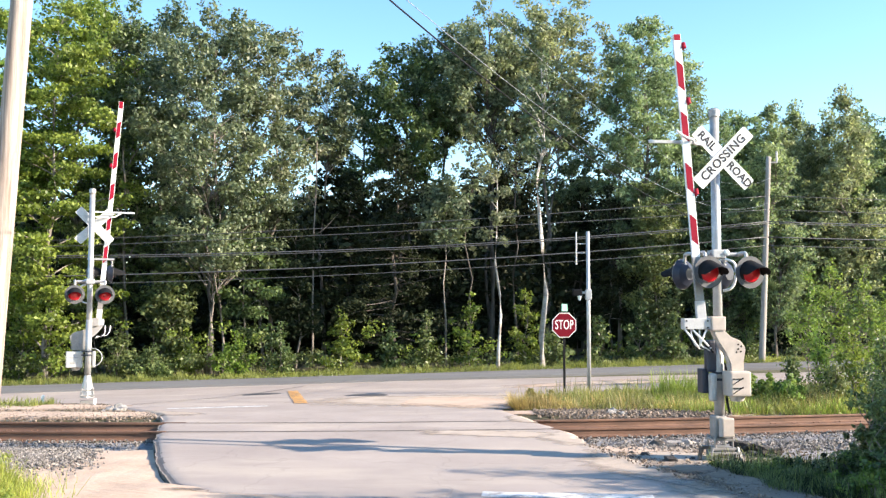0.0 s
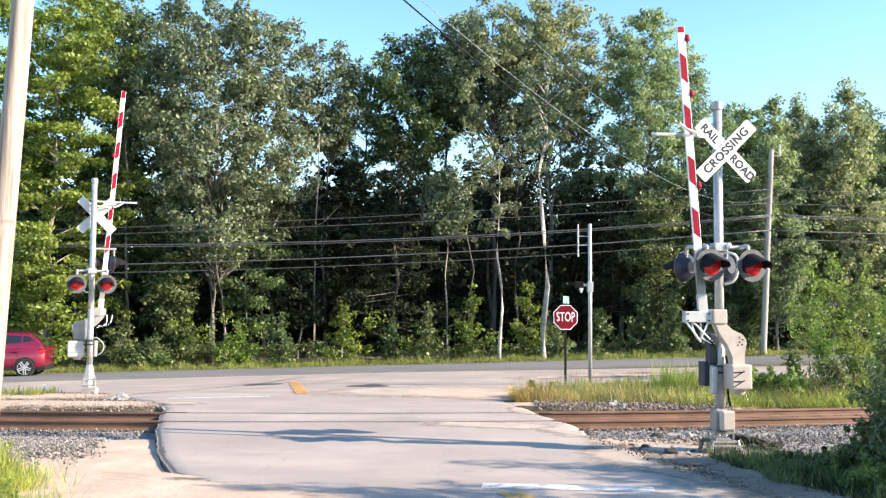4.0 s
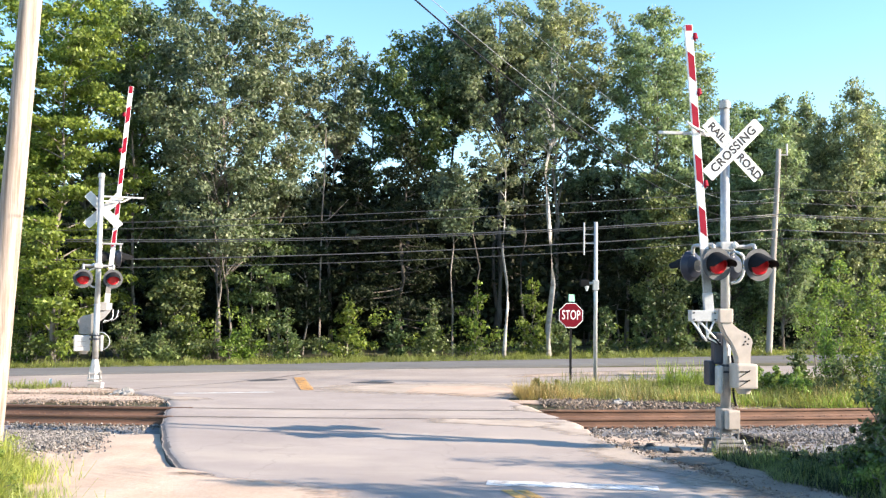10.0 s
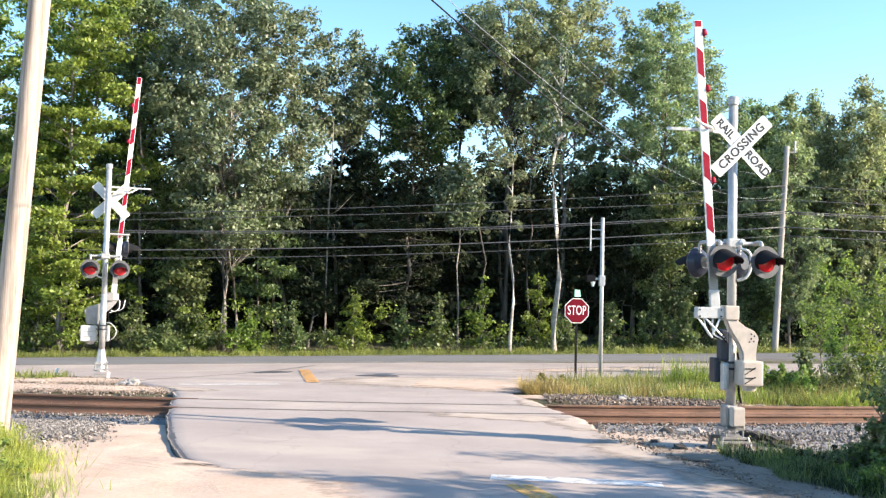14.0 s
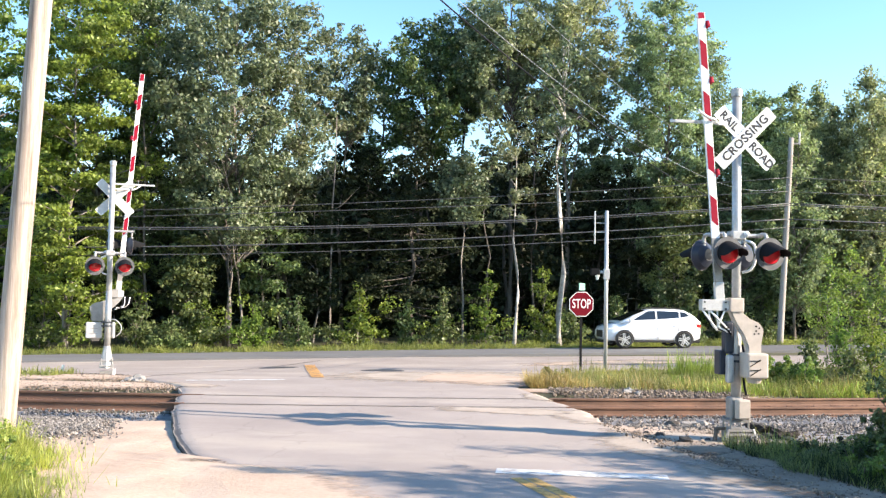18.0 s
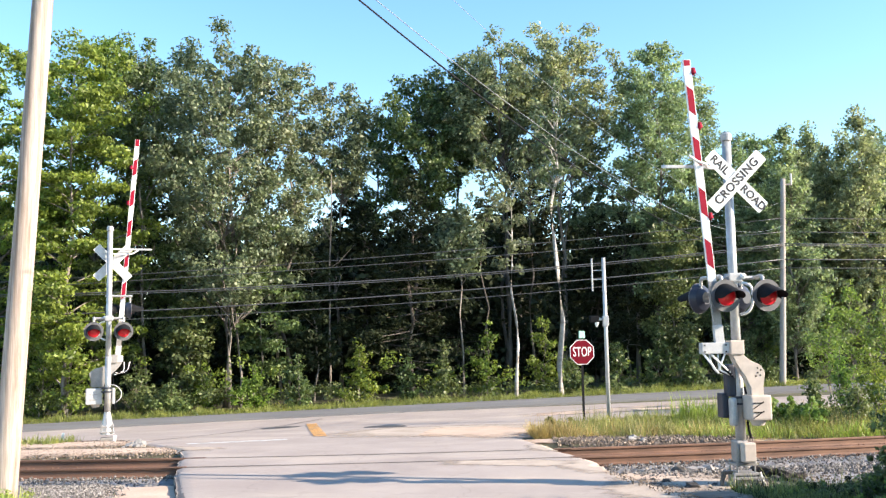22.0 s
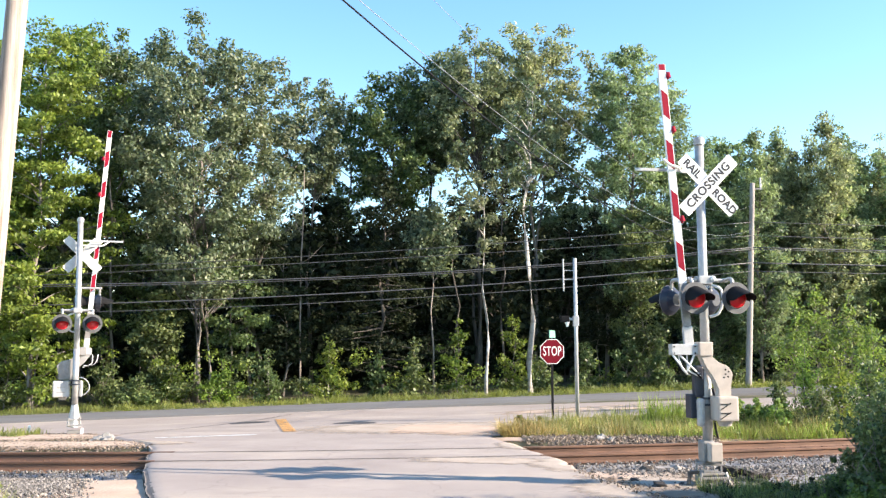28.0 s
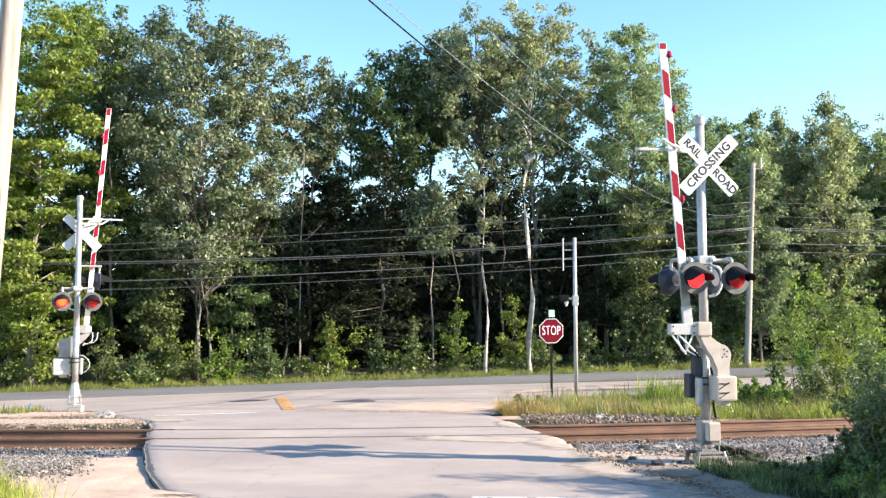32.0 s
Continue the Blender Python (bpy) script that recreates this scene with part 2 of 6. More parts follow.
# Dark needles of the pines; elsewhere the wood's shade put into leaf colour.
M_LEAF_DARK_SHADED = leaf_mat("leaf_dark_shaded", (0.018, 0.023, 0.013), (0.042, 0.05, 0.028), 0.15, 0.65, 0.12)
M_GRASS = leaf_mat("grass", (0.165, 0.21, 0.042), (0.42, 0.46, 0.13), 0.45)
M_GRASS_GREEN = leaf_mat("green_grass", (0.12, 0.15, 0.04), (0.32, 0.345, 0.12), 0.45)
M_STRAW = leaf_mat("straw", (0.26, 0.19, 0.08), (0.52, 0.40, 0.20), 0.35)
M_LEAF_ASPEN = leaf_mat("leaf_aspen", (0.14, 0.17, 0.105), (0.37, 0.41, 0.27), 0.48)
M_LEAF_POPLAR = leaf_mat("leaf_poplar", (0.10, 0.128, 0.08), (0.30, 0.335, 0.225), 0.42)
M_WEED = leaf_mat("weed_leaf", (0.12, 0.17, 0.035), (0.31, 0.38, 0.11), 0.5)
M_DISC = paint("weathered_black_paint", (0.11, 0.11, 0.115), 0.6, 0, 0.3)
M_GRASS_DRY = leaf_mat("dry_grass", (0.14, 0.15, 0.04), (0.36, 0.32, 0.13), 0.4)


def stone_mat(name, tint):
    m, nt, b = nodes(name)
    g = nt.nodes.new("ShaderNodeNewGeometry")
    c = ramp(nt, g.outputs["Random Per Island"], [(0.0, (0.08, 0.072, 0.067)), (0.5, (0.19, 0.175, 0.16)), (0.85, (0.31, 0.285, 0.26)), (1.0, (0.43, 0.40, 0.365))])
    n = noise_node(nt, 25, 4)
    c = mixc(nt, 1.0, c, tint, "MULTIPLY")
    nt.links.new(mixc(nt, 0.5, c, ramp(nt, n, [(0.3, (0.6, 0.6, 0.6)), (0.7, (1.2, 1.2, 1.2))]), "MULTIPLY"), b.inputs["Base Color"])
    b.inputs["Roughness"].default_value = 0.9
    return m


M_STONE = stone_mat("ballast_stone", (0.96, 0.93, 0.9))
M_STONE_BROWN = stone_mat("brown_gravel", (0.95, 0.80, 0.66))


def lens_mat():
    m, nt, b = nodes("red_lens")
    b.inputs["Base Color"].default_value = (0.72, 0.018, 0.03, 1)
    b.inputs["Roughness"].default_value = 0.3
    b.inputs["Coat Weight"].default_value = 0.15
    return m


M_LENS = lens_mat()
M_LIT = glow("lit_red_lamp", (1.0, 0.02, 0.025), 1.1)
M_LIT_BRIGHT = glow("bright_red_lamp", (1.0, 0.09, 0.02), 1.6)


# ---- mesh helpers ----
def mesh_from(name, verts, faces, material=None, smooth=False):
    me = bpy.data.meshes.new(name)
    me.from_pydata([tuple(v) for v in verts], [], [tuple(f) for f in faces])
    if material:
        me.materials.append(material)
    if smooth:
        me.polygons.foreach_set("use_smooth", [True] * len(me.polygons))
    me.update()
    return me


def quads_mesh(name, v, material):
    """v: array (n, 4, 3) of loose quads."""
    n = len(v)
    me = bpy.data.meshes.new(name)
    me.vertices.add(n * 4)
    me.vertices.foreach_set("co", np.ascontiguousarray(v, dtype=np.float32).ravel())
    me.loops.add(n * 4)
    me.loops.foreach_set("vertex_index", np.arange(n * 4, dtype=np.int32))
    me.polygons.add(n)
    me.polygons.foreach_set("loop_start", np.arange(0, n * 4, 4, dtype=np.int32))
    me.update(calc_edges=True)
    me.validate()
    me.materials.append(material)
    return me


def part(name, bm, material, parent, label="", m=None, smooth=False):
    if isinstance(bm, bmesh.types.BMesh):
        me = bpy.data.meshes.new(name)
        bm.to_mesh(me)
        bm.free()
    else:
        me = bm
    if material and not me.materials:
        me.materials.append(material)
    if smooth:
        me.polygons.foreach_set("use_smooth", [True] * len(me.polygons))
    ob = new(name, me)
    ob.parent = parent
    if m is not None:
        ob.matrix_basis = m
    if label:
        tagged(ob, label)
    return ob


def thing(name, label, category, m=None, group="", kind=""):
    ob = new(name)
    ob.empty_display_size = 0.2
    if m is not None:
        ob.matrix_basis = m
    return tagged(ob, label, category, group, kind)


def box(bm, x0, y0, z0, x1, y1, z1, bevel=0.0, m=None):
    r = bmesh.ops.create_cube(bm, size=1.0, matrix=Matrix.LocRotScale(((x0 + x1) / 2, (y0 + y1) / 2, (z0 + z1) / 2), None, (x1 - x0, y1 - y0, z1 - z0)))
    vs = r["verts"]
    if bevel:
        es = list({e for v in vs for e in v.link_edges})
        o = bmesh.ops.bevel(bm, geom=es, offset=bevel, segments=2, affect="EDGES", profile=0.6)
        vs = o["verts"]
    if m is not None:
        bmesh.ops.transform(bm, matrix=m, verts=list(set(vs)))
    return bm


def B(*a, **k):
    return box(bmesh.new(), *a, **k)


def cyl(bm, p0, p1, r0, r1=None, seg=14, caps=True):
    p0, p1 = Vector(p0), Vector(p1)
    d = p1 - p0
    m = Matrix.Translation((p0 + p1) / 2) @ d.to_track_quat("Z", "Y").to_matrix().to_4x4()
    bmesh.ops.create_cone(bm, cap_ends=caps, segments=seg, radius1=r0, radius2=r0 if r1 is None else r1, depth=d.length, matrix=m)
    return bm


def C(*a, **k):
    return cyl(bmesh.new(), *a, **k)


def tube_arrays(pts, radii, seg=8):
    """Vertices and faces of a tapered tube along pts."""
    vs, fs = [], []
    n = len(pts)
    for i, p in enumerate(pts):
        a = Vector(pts[min(i + 1, n - 1)]) - Vector(pts[max(i - 1, 0)])
        q = a.to_track_quat("Z", "Y")
        for k in range(seg):
            t = 2 * math.pi * k / seg
            vs.append(Vector(p) + q @ Vector((math.cos(t) * radii[i], math.sin(t) * radii[i], 0)))
    for i in range(n - 1):
        for k in range(seg):
            fs.append((i * seg + k, i * seg + (k + 1) % seg, (i + 1) * seg + (k + 1) % seg, (i + 1) * seg + k))
    fs.append(tuple(range(seg - 1, -1, -1)))
    fs.append(tuple((n - 1) * seg + k for k in range(seg)))
    return vs, fs


def smooth_path(pts, k=4):
    """Catmull-Rom points through pts."""
    P = [Vector(p) for p in pts]
    out = []
    for i in range(len(P) - 1):
        a, b, c, d = P[max(i - 1, 0)], P[i], P[i + 1], P[min(i + 2, len(P) - 1)]
        for j in range(k):
            t = j / k
            out.append(0.5 * (2 * b + (c - a) * t + (2 * a - 5 * b + 4 * c - d) * t * t + (3 * b - a - 3 * c + d) * t * t * t))
    return out + [P[-1]]


def tube(name, pts, r, material, seg=8):
    if 3 <= len(pts) < 9 and not hasattr(r, "__len__"):
        pts = smooth_path(pts)
    rr = r if hasattr(r, "__len__") else [r] * len(pts)
    v, f = tube_arrays(pts, rr, seg)
    return mesh_from(name, v, f, material, True)


def plate(pts, depth, y0=0.0, bevel=0.0):
    """An outline in x, z extruded along y from y0 to y0 + depth."""
    bm = bmesh.new()
    f = bm.faces.new([bm.verts.new((x, y0, z)) for x, z in pts])
    r = bmesh.ops.extrude_face_region(bm, geom=[f])
    bmesh.ops.translate(bm, vec=(0, depth, 0), verts=[g for g in r["geom"] if isinstance(g, bmesh.types.BMVert)])
    bmesh.ops.recalc_face_normals(bm, faces=bm.faces)
    if bevel:
        bmesh.ops.bevel(bm, geom=list(bm.edges), offset=bevel, segments=2, affect="EDGES")
    return bm


def text_mesh(word, size, material, extrude=0.002, spacing=1.0, bold=0.005):
    cu = bpy.data.curves.new("letters", "FONT")
    cu.body, cu.size, cu.extrude, cu.align_x, cu.align_y = word, size, extrude, "CENTER", "CENTER"
    cu.space_character, cu.offset = spacing, bold
    tmp = bpy.data.objects.new("letters", cu)
    scene.collection.objects.link(tmp)
    me = bpy.data.meshes.new_from_object(tmp.evaluated_get(bpy.context.evaluated_depsgraph_get()))
    bpy.data.objects.remove(tmp)
    me.name = "letters"
    me.materials.clear()
    me.materials.append(material)
    return me


def sm(a, b, x):
    t = min(1.0, max(0.0, (x - a) / (b - a)))
    return t * t * (3 - 2 * t)


def lerp_table(tab, y):
    ys = [a for a, _ in tab]
    return float(np.interp(y, ys, [b for _, b in tab]))

# ---- the ground and roads ----
ROAD_L = [(-8, 3.2), (0, 0.6), (11.7, -2.75), (12.6, -3.12), (12.8, -3.36), (13.1, -3.62), (14, -4.02), (15.8, -4.64), (17.3, -5.12), (18.6, -5.48), (20.3, -5.88), (21.7, -6.3), (23.5, -7.6), (25.0, -8.4), (26.0, -9.2), (26.4, -10.6), (26.8, -14), (27.4, -20), (30, -34), (40, -36)]
ROAD_R = [(-8, 10.6), (0, 8.0), (12.6, 3.75), (14.7, 3.05), (16.6, 2.55), (18.7, 2.35), (20, 1.95), (23.3, 1.35), (25, 1.5), (27, 2.0), (28.6, 2.8), (30, 4.8), (31, 9), (32, 16), (33, 24), (40, 40)]
MAIN_TURN = math.tan(radians(9))


def main_y(x, off=0.0):
    """Centre line of the through road."""
    return 37.1 + MAIN_TURN * (x + 6.1) + off


def main_z(x):
    return -0.31 + 0.0225 * (max(-30, min(45, x)) + 6.1)


def track_y(x):
    xx = max(-12.0, min(12.0, x))
    y = 19.3 + 0.1 * xx + 0.008 * xx * xx
    return y + (x - xx) * (0.1 + 0.016 * xx)


def gz(x, y):
    """Height of the ground."""
    w = sm(22, 33, y)
    z = w * main_z(x)
    d = abs(y - track_y(x))
    dip = 0.14 * (1 - (sm(1.6, 2.4, d) if y > track_y(x) else sm(1.7, 3.2, d)))
    if x < 0 and 12 < y < 19:
        dip = max(dip, 0.075 * sm(12.4, 13.6, y) * sm(-12, -7, x))
    z -= dip
    if y > main_y(x, 4.0):
        z += 0.25 * sm(0, 10, y - main_y(x, 4.0))
    return z - 0.03


def rz_(x, y):
    """Height of the paved side road."""
    w = sm(22, 33, y)
    return w * main_z(x) + 0.05 * (1 - sm(2.0, 5.0, abs(y - track_y(x))))


def grid_sheet(name, xs, ys, zf, material):
    vs = [(x, y, zf(x, y)) for y in ys for x in xs]
    n = len(xs)
    fs = [(j * n + i, j * n + i + 1, (j + 1) * n + i + 1, (j + 1) * n + i) for j in range(len(ys) - 1) for i in range(n - 1)]
    return new(name, mesh_from(name, vs, fs, material, True))


gx = sorted(set(list(np.arange(-40, 40.1, 0.8).round(2)) + [-3000, -1200, -500, -220, -120, -80, -60, -50, 50, 60, 80, 120, 220, 500, 1200, 3000]))
gy = sorted(set(list(np.arange(-8, 62.1, 0.5).round(2)) + [-3000, -1000, -300, -100, -40, -20, 70, 85, 110, 160, 300, 700, 1500, 3000]))
ground = grid_sheet("ground", gx, gy, gz, M_SOIL)
tagged(ground, "dark grassy soil beside the roads and under the woods", "ground", kind="structure")


def strip_sheet(name, rows, material, skirt=0.2):
    """rows: lists of points across; a sheet with a skirt down its long sides."""
    vs, fs = [], []
    n = len(rows[0])
    for r in rows:
        vs += r
    for j in range(len(rows) - 1):
        for i in range(n - 1):
            fs.append((j * n + i, j * n + i + 1, (j + 1) * n + i + 1, (j + 1) * n + i))
    for side in (0, n - 1):
        k0 = len(vs)
        vs += [(r[side][0], r[side][1], r[side][2] - skirt) for r in rows]
        for j in range(len(rows) - 1):
            q = (j * n + side, k0 + j, k0 + j + 1, (j + 1) * n + side)
            fs.append(q if side == 0 else q[::-1])
    return new(name, mesh_from(name, vs, fs, material))


rows = []
rng = random.Random(4)
for y in sorted(set(list(np.arange(-8, 37.0, 0.25).round(3)) + list(np.arange(12.0, 24.0, 0.1).round(3)))):
    xl, xr = lerp_table(ROAD_L, y), lerp_table(ROAD_R, y)
    xl += 0.05 * noise.noise((y * 0.9, 1.3, 0)) + 0.03 * noise.noise((y * 3.1, 5.3, 0)) + (0.022 * noise.noise((y * 8.3, 2.3, 0)) if y < 21 else 0)
    xr += 0.16 * noise.noise((y * 0.9, 7.3, 0)) + 0.09 * noise.noise((y * 3.3, 9.3, 0))
    r = []
    for x in [xl, xl + 0.03, xl + 0.07, xl + 0.12] + [xl + 0.3 + (xr - xl - 0.6) * q / 20 for q in range(21)] + [xr - 0.08, xr - 0.045, xr - 0.02, xr]:
        edge = min(x - xl, xr - x)
        z = rz_(x, y) - 0.035 * (1 - sm(0, 0.13, edge)) * (1 if y < 24 else 0) + 0.002 * noise.noise((x * 0.8, y * 0.8, 3))
        r.append((x, float(y), z))
    rows.append(r)
side_road = strip_sheet("side_road", rows, M_ASPHALT)
side_road.data.polygons.foreach_set("use_smooth", [abs(p.normal.z) > 0.5 for p in side_road.data.polygons])
# the left lip and skirt get the edge colour with its painted-in shade
side_road.data.materials.append(M_ASPHALT_EDGE)
for p in side_road.data.polygons:
    c = p.center
    if 12.4 < c.y < 20.6 and (c.x - lerp_table(ROAD_L, c.y) < 0.07 or abs(p.normal.z) < 0.5):
        p.material_index = 1
tagged(side_road, "pale worn asphalt side road with sandy edges", "road", kind="structure")

rows = []
for x in list(np.arange(-60, 90, 1.0)) + [120, 200, 400]:
    rows.append([(x, main_y(x, o), main_z(x) + 0.07 + 0.03 * (1 - abs(o) / 3) + (-0.03 if o > 2.9 or o < -1.0 else 0)) for o in (3.0, 2.2, 1.5, 0.8, 0, -0.6, -1.1)])
main_road = strip_sheet("main_road", rows, M_MAIN)
tagged(main_road, "dark grey asphalt through road", "road", kind="structure")


def ribbon(name, pts, w, zf, material, lift=0.006, label="", seed=1):
    """A painted line: a thin worn ribbon along pts on the surface zf."""
    vs, fs = [], []
    P = [Vector(p) for p in pts]
    for i, p in enumerate(P):
        d = (P[min(i + 1, len(P) - 1)] - P[max(i - 1, 0)]).normalized()
        nrm = Vector((-d.y, d.x))
        for s in (-1, 1):
            q = p + nrm * (w / 2 * s * (1 + 0.15 * noise.noise((p.x * 2, p.y * 2, seed + s))))
            vs.append((q.x, q.y, zf(q.x, q.y) + lift))
    for i in range(len(P) - 1):
        fs.append((2 * i, 2 * i + 1, 2 * i + 3, 2 * i + 2))
    ob = new(name, mesh_from(name, vs, fs, material))
    return tagged(ob, label, "road marking", kind="structure")


def smooth_xy(pts):
    return [(p.x, p.y) for p in smooth_path([(x, y, 0) for x, y in pts], 6)]


def line(a, b, n=24):
    return [(a[0] + (b[0] - a[0]) * k / n, a[1] + (b[1] - a[1]) * k / n) for k in range(n + 1)]


ribbon("yellow_centre_line", line((-5.05, 32.6), (-3.68, 25.3)), 0.35, rz_, M_YELLOW_FULL, 0.02, "worn orange-yellow double centre line on pale asphalt")
for o in (0.10, 0.28):
    ribbon("yellow_centre_line", line((0.62 + o, 11.75), (2.0 + o, 7.5)), 0.15, rz_, M_YELLOW, 0.006, "worn yellow centre line at the road's near end")
ribbon("stop_line", line((-6.65, 23.45), (-4.4, 24.42)), 0.30, rz_, M_STOPLINE, 0.006, "faded white stop line on the far side")
ribbon("stop_line", line((0.5, 12.2), (2.6, 11.98)), 0.34, rz_, M_STOPLINE, 0.006, "faded white stop line before the tracks")
ribbon("stop_line", line((3.25, 12.62), (3.5, 12.3)), 0.28, rz_, M_STOPLINE, 0.006, "last scrap of a worn white stop line")
ribbon("edge_line", [(x, main_y(x, 2.75)) for x in range(-60, 90, 2)], 0.1, lambda x, y: main_z(x) + 0.075, M_WLINE, 0.012, "worn white edge line of the through road")


def patch(name, cx, cy, rx, ry, turn, zf, material, label, seed, lift=0.012, n=40, rings=7):
    """A ragged flat spread of loose soil over the ground or road."""
    vs, fs = [(cx, cy, zf(cx, cy) + lift)], []
    for k in range(1, rings + 1):
        for i in range(n):
            a = 2 * math.pi * i / n
            r = k / rings * (1 + 0.28 * noise.noise((math.cos(a) * 1.6, math.sin(a) * 1.6, seed)) + 0.12 * noise.noise((math.cos(a) * 5, math.sin(a) * 5, seed)))
            u, v = math.cos(a) * rx * r, math.sin(a) * ry * r
            x, y = cx + u * math.cos(turn) - v * math.sin(turn), cy + u * math.sin(turn) + v * math.cos(turn)
            vs.append((x, y, zf(x, y) + lift * (1 - (k / rings) ** 4) - 0.004 * (k == rings)))
    for i in range(n):
        fs.append((0, 1 + i, 1 + (i + 1) % n))
    for k in range(rings - 1):
        for i in range(n):
            a, b = 1 + k * n + i, 1 + k * n + (i + 1) % n
            fs.append((a, a + n, b + n, b))
    me = mesh_from(name, vs, fs, material, True)
    fade = me.attributes.new("fade", "FLOAT", "POINT")
    fade.data.foreach_set("value", [0.75] + [0.75 * (1 - ((1 + i // n) / rings) ** 1.6) for i in range(n * rings)])
    return tagged(new(name, me), label, "sand", kind="structure")


def surf(x, y):
    xl, xr = lerp_table(ROAD_L, y), lerp_table(ROAD_R, y)
    return max(gz(x, y), rz_(x, y) if xl < x < xr and y < 33 else -9)


rows, fades = [], []
for y in np.arange(7.5, 17.5, 0.2):
    edge = lerp_table(ROAD_L, y)
    lim = edge - 0.03 if y > 12.6 else edge + 1.5 * sm(12.65, 11.7, y) + 0.4 * noise.noise((y * 2.2, 4, 0)) * sm(12.6, 12.2, y) + 0.25 * max(0, 12.0 - y)
    row = []
    for k in range(34):
        x = -10.0 + (lim + 10.0) * (k / 33) ** 0.7
        h = 0.035 + 0.035 * noise.noise((x * 0.9, y * 0.9, 6)) + 0.012 * noise.noise((x * 4, y * 4, 6))
        over = sm(edge - 0.5, edge, x) if y < 12.75 else 0.0
        z = (gz(x, y) + max(0.008, h)) * (1 - over) + (rz_(x, y) + 0.012) * over
        row.append((x, float(y), z))
        f = min(1.0, (lim - x) / 1.2) if y < 12.6 else 1.0
        f *= 1 - 0.8 * sm(14.4, 15.4, y) * (1 - sm(-6.2, -5.5, x))
        fades.append(0.75 * f * (1 - sm(16.7, 17.4, y)) if y > 12.6 else 0.75 * f)
    rows.append(row)
ob = strip_sheet("sand", rows, M_DUST, 0.0)
fade = ob.data.attributes.new("fade", "FLOAT", "POINT")
fade.data.foreach_set("value", fades + [0.75] * (len(ob.data.vertices) - len(fades)))
tagged(ob, "pale tan sand washed over the road's edge", "sand", kind="structure")
patch("gravel_bed", -7.6, 16.2, 2.0, 1.7, 0.1, gz, M_BED, "bed of fine grey gravel beside the ballast", 71.0, 0.03)
patch("gravel_bed", -5.75, 17.3, 1.0, 1.0, 0.1, gz, M_BED, "bed of fine grey gravel beside the ballast", 72.0, 0.035)
patch("sand", -5.4, 15.6, 0.7, 1.4, 0.2, gz, M_DUST, "pale sand between ballast and asphalt", 5.0, 0.04)
patch("sand", -9.0, 22.0, 4.2, 1.0, 0.02, gz, M_DUST, "pale gravelly sand round the signal foot", 11.0, 0.05)
patch("sand", -10.2, 24.3, 2.9, 1.5, 0.0, gz, M_DUST, "pale gravelly sand round the signal foot", 12.0, 0.05)
patch("gravel_bed", 6.2, 16.2, 2.8, 1.0, -0.05, gz, M_BED, "bed of grey-brown gravel by the signal", 75.0, 0.03)
patch("sand", 3.5, 16.5, 1.2, 1.3, -0.1, gz, M_DIRT, "pale sand between road and ballast", 14.0, 0.04)
patch("sand", 4.5, 14.4, 1.7, 1.5, -0.4, gz, M_DIRT, "grey sand round the signal foundation", 17.0, 0.04)
patch("sand", 3.1, 16.6, 0.9, 1.2, 0.1, gz, M_DUST, "pale sand between asphalt and ballast", 62.0, 0.045)
patch("sand", 3.7, 15.5, 0.8, 0.7, 0.1, gz, M_GREYDUST, "pale trodden sand by the signal", 65.0, 0.05)
patch("sand", 0.25, 26.2, 2.3, 2.7, 0.2, rz_, M_DUST, "drift of tan sand on the asphalt", 21.0, 0.016)
patch("sand", -0.4, 26.7, 4.0, 2.9, 0.12, rz_, M_GREYDUST, "thin drift of tan sand on the asphalt", 20.0, 0.014)
patch("sand", 6.0, 33.5, 5.0, 1.2, 0.25, lambda x, y: max(gz(x, y), rz_(x, y)), M_DUST, "sandy shoulder of the through road", 23.0, 0.02)
patch("soil", 4.9, 11.9, 1.5, 3.0, 0.34, surf, M_SHOULDER, "crumbly soil along the road's edge, darkened for shade", 26.0, 0.04)
patch("soil", 4.35, 13.6, 0.9, 1.5, 0.2, surf, M_SHOULDER, "crumbly soil by the signal, darkened for shade", 27.0, 0.045)
patch("soil", 3.62, 14.1, 0.55, 0.42, 0.3, surf, M_SHOULDER, "low heap of grey soil beside the asphalt", 28.0, 0.07)
patch("soil", 5.6, 10.2, 1.4, 2.4, 0.36, surf, M_SHOULDER, "crumbly soil along the road's edge, darkened for shade", 36.0, 0.045)

patch("sand", 3.9, 22.7, 3.6, 1.0, 0.05, gz, M_DUST, "sandy gravel bank beyond the rails", 29.0, 0.05)

for cx, cy, rx, ry, tn, sd in ((2.5, 17.4, 0.9, 1.2, 0.3, 41.0), (3.0, 14.6, 0.95, 1.6, 0.3, 44.0), (1.9, 20.6, 0.7, 1.0, 0.3, 47.0), (1.2, 24.3, 1.6, 0.8, 0.1, 50.0), (3.9, 12.2, 0.9, 1.6, 0.3, 53.0), (-6.6, 22.0, 1.6, 0.7, -0.4, 56.0), (1.0, 18.0, 1.8, 0.6, -0.2, 59.0)):
    patch("sand", cx, cy, rx, ry, tn, surf, M_GREYDUST, "thin tan dust on the edge of the asphalt", sd, 0.010)

# cast shadows on the asphalt, put in as dark colour, and a real crack
M_SHADOW_CRACK = rough_mat("dark_blot", (0.045, 0.043, 0.045), (0.09, 0.088, 0.09), 2, 40, 0.7, 0, 0.2, 0.003)
ribbon("shadow_line", smooth_xy([(-8.0, 25.0), (-7.3, 27.6), (-6.6, 30.5), (-5.6, 33.2), (-5.0, 34.9)]), 0.07, rz_, M_SHADOW_CRACK, 0.014, "thin shadow line laid across the asphalt as dark colour")

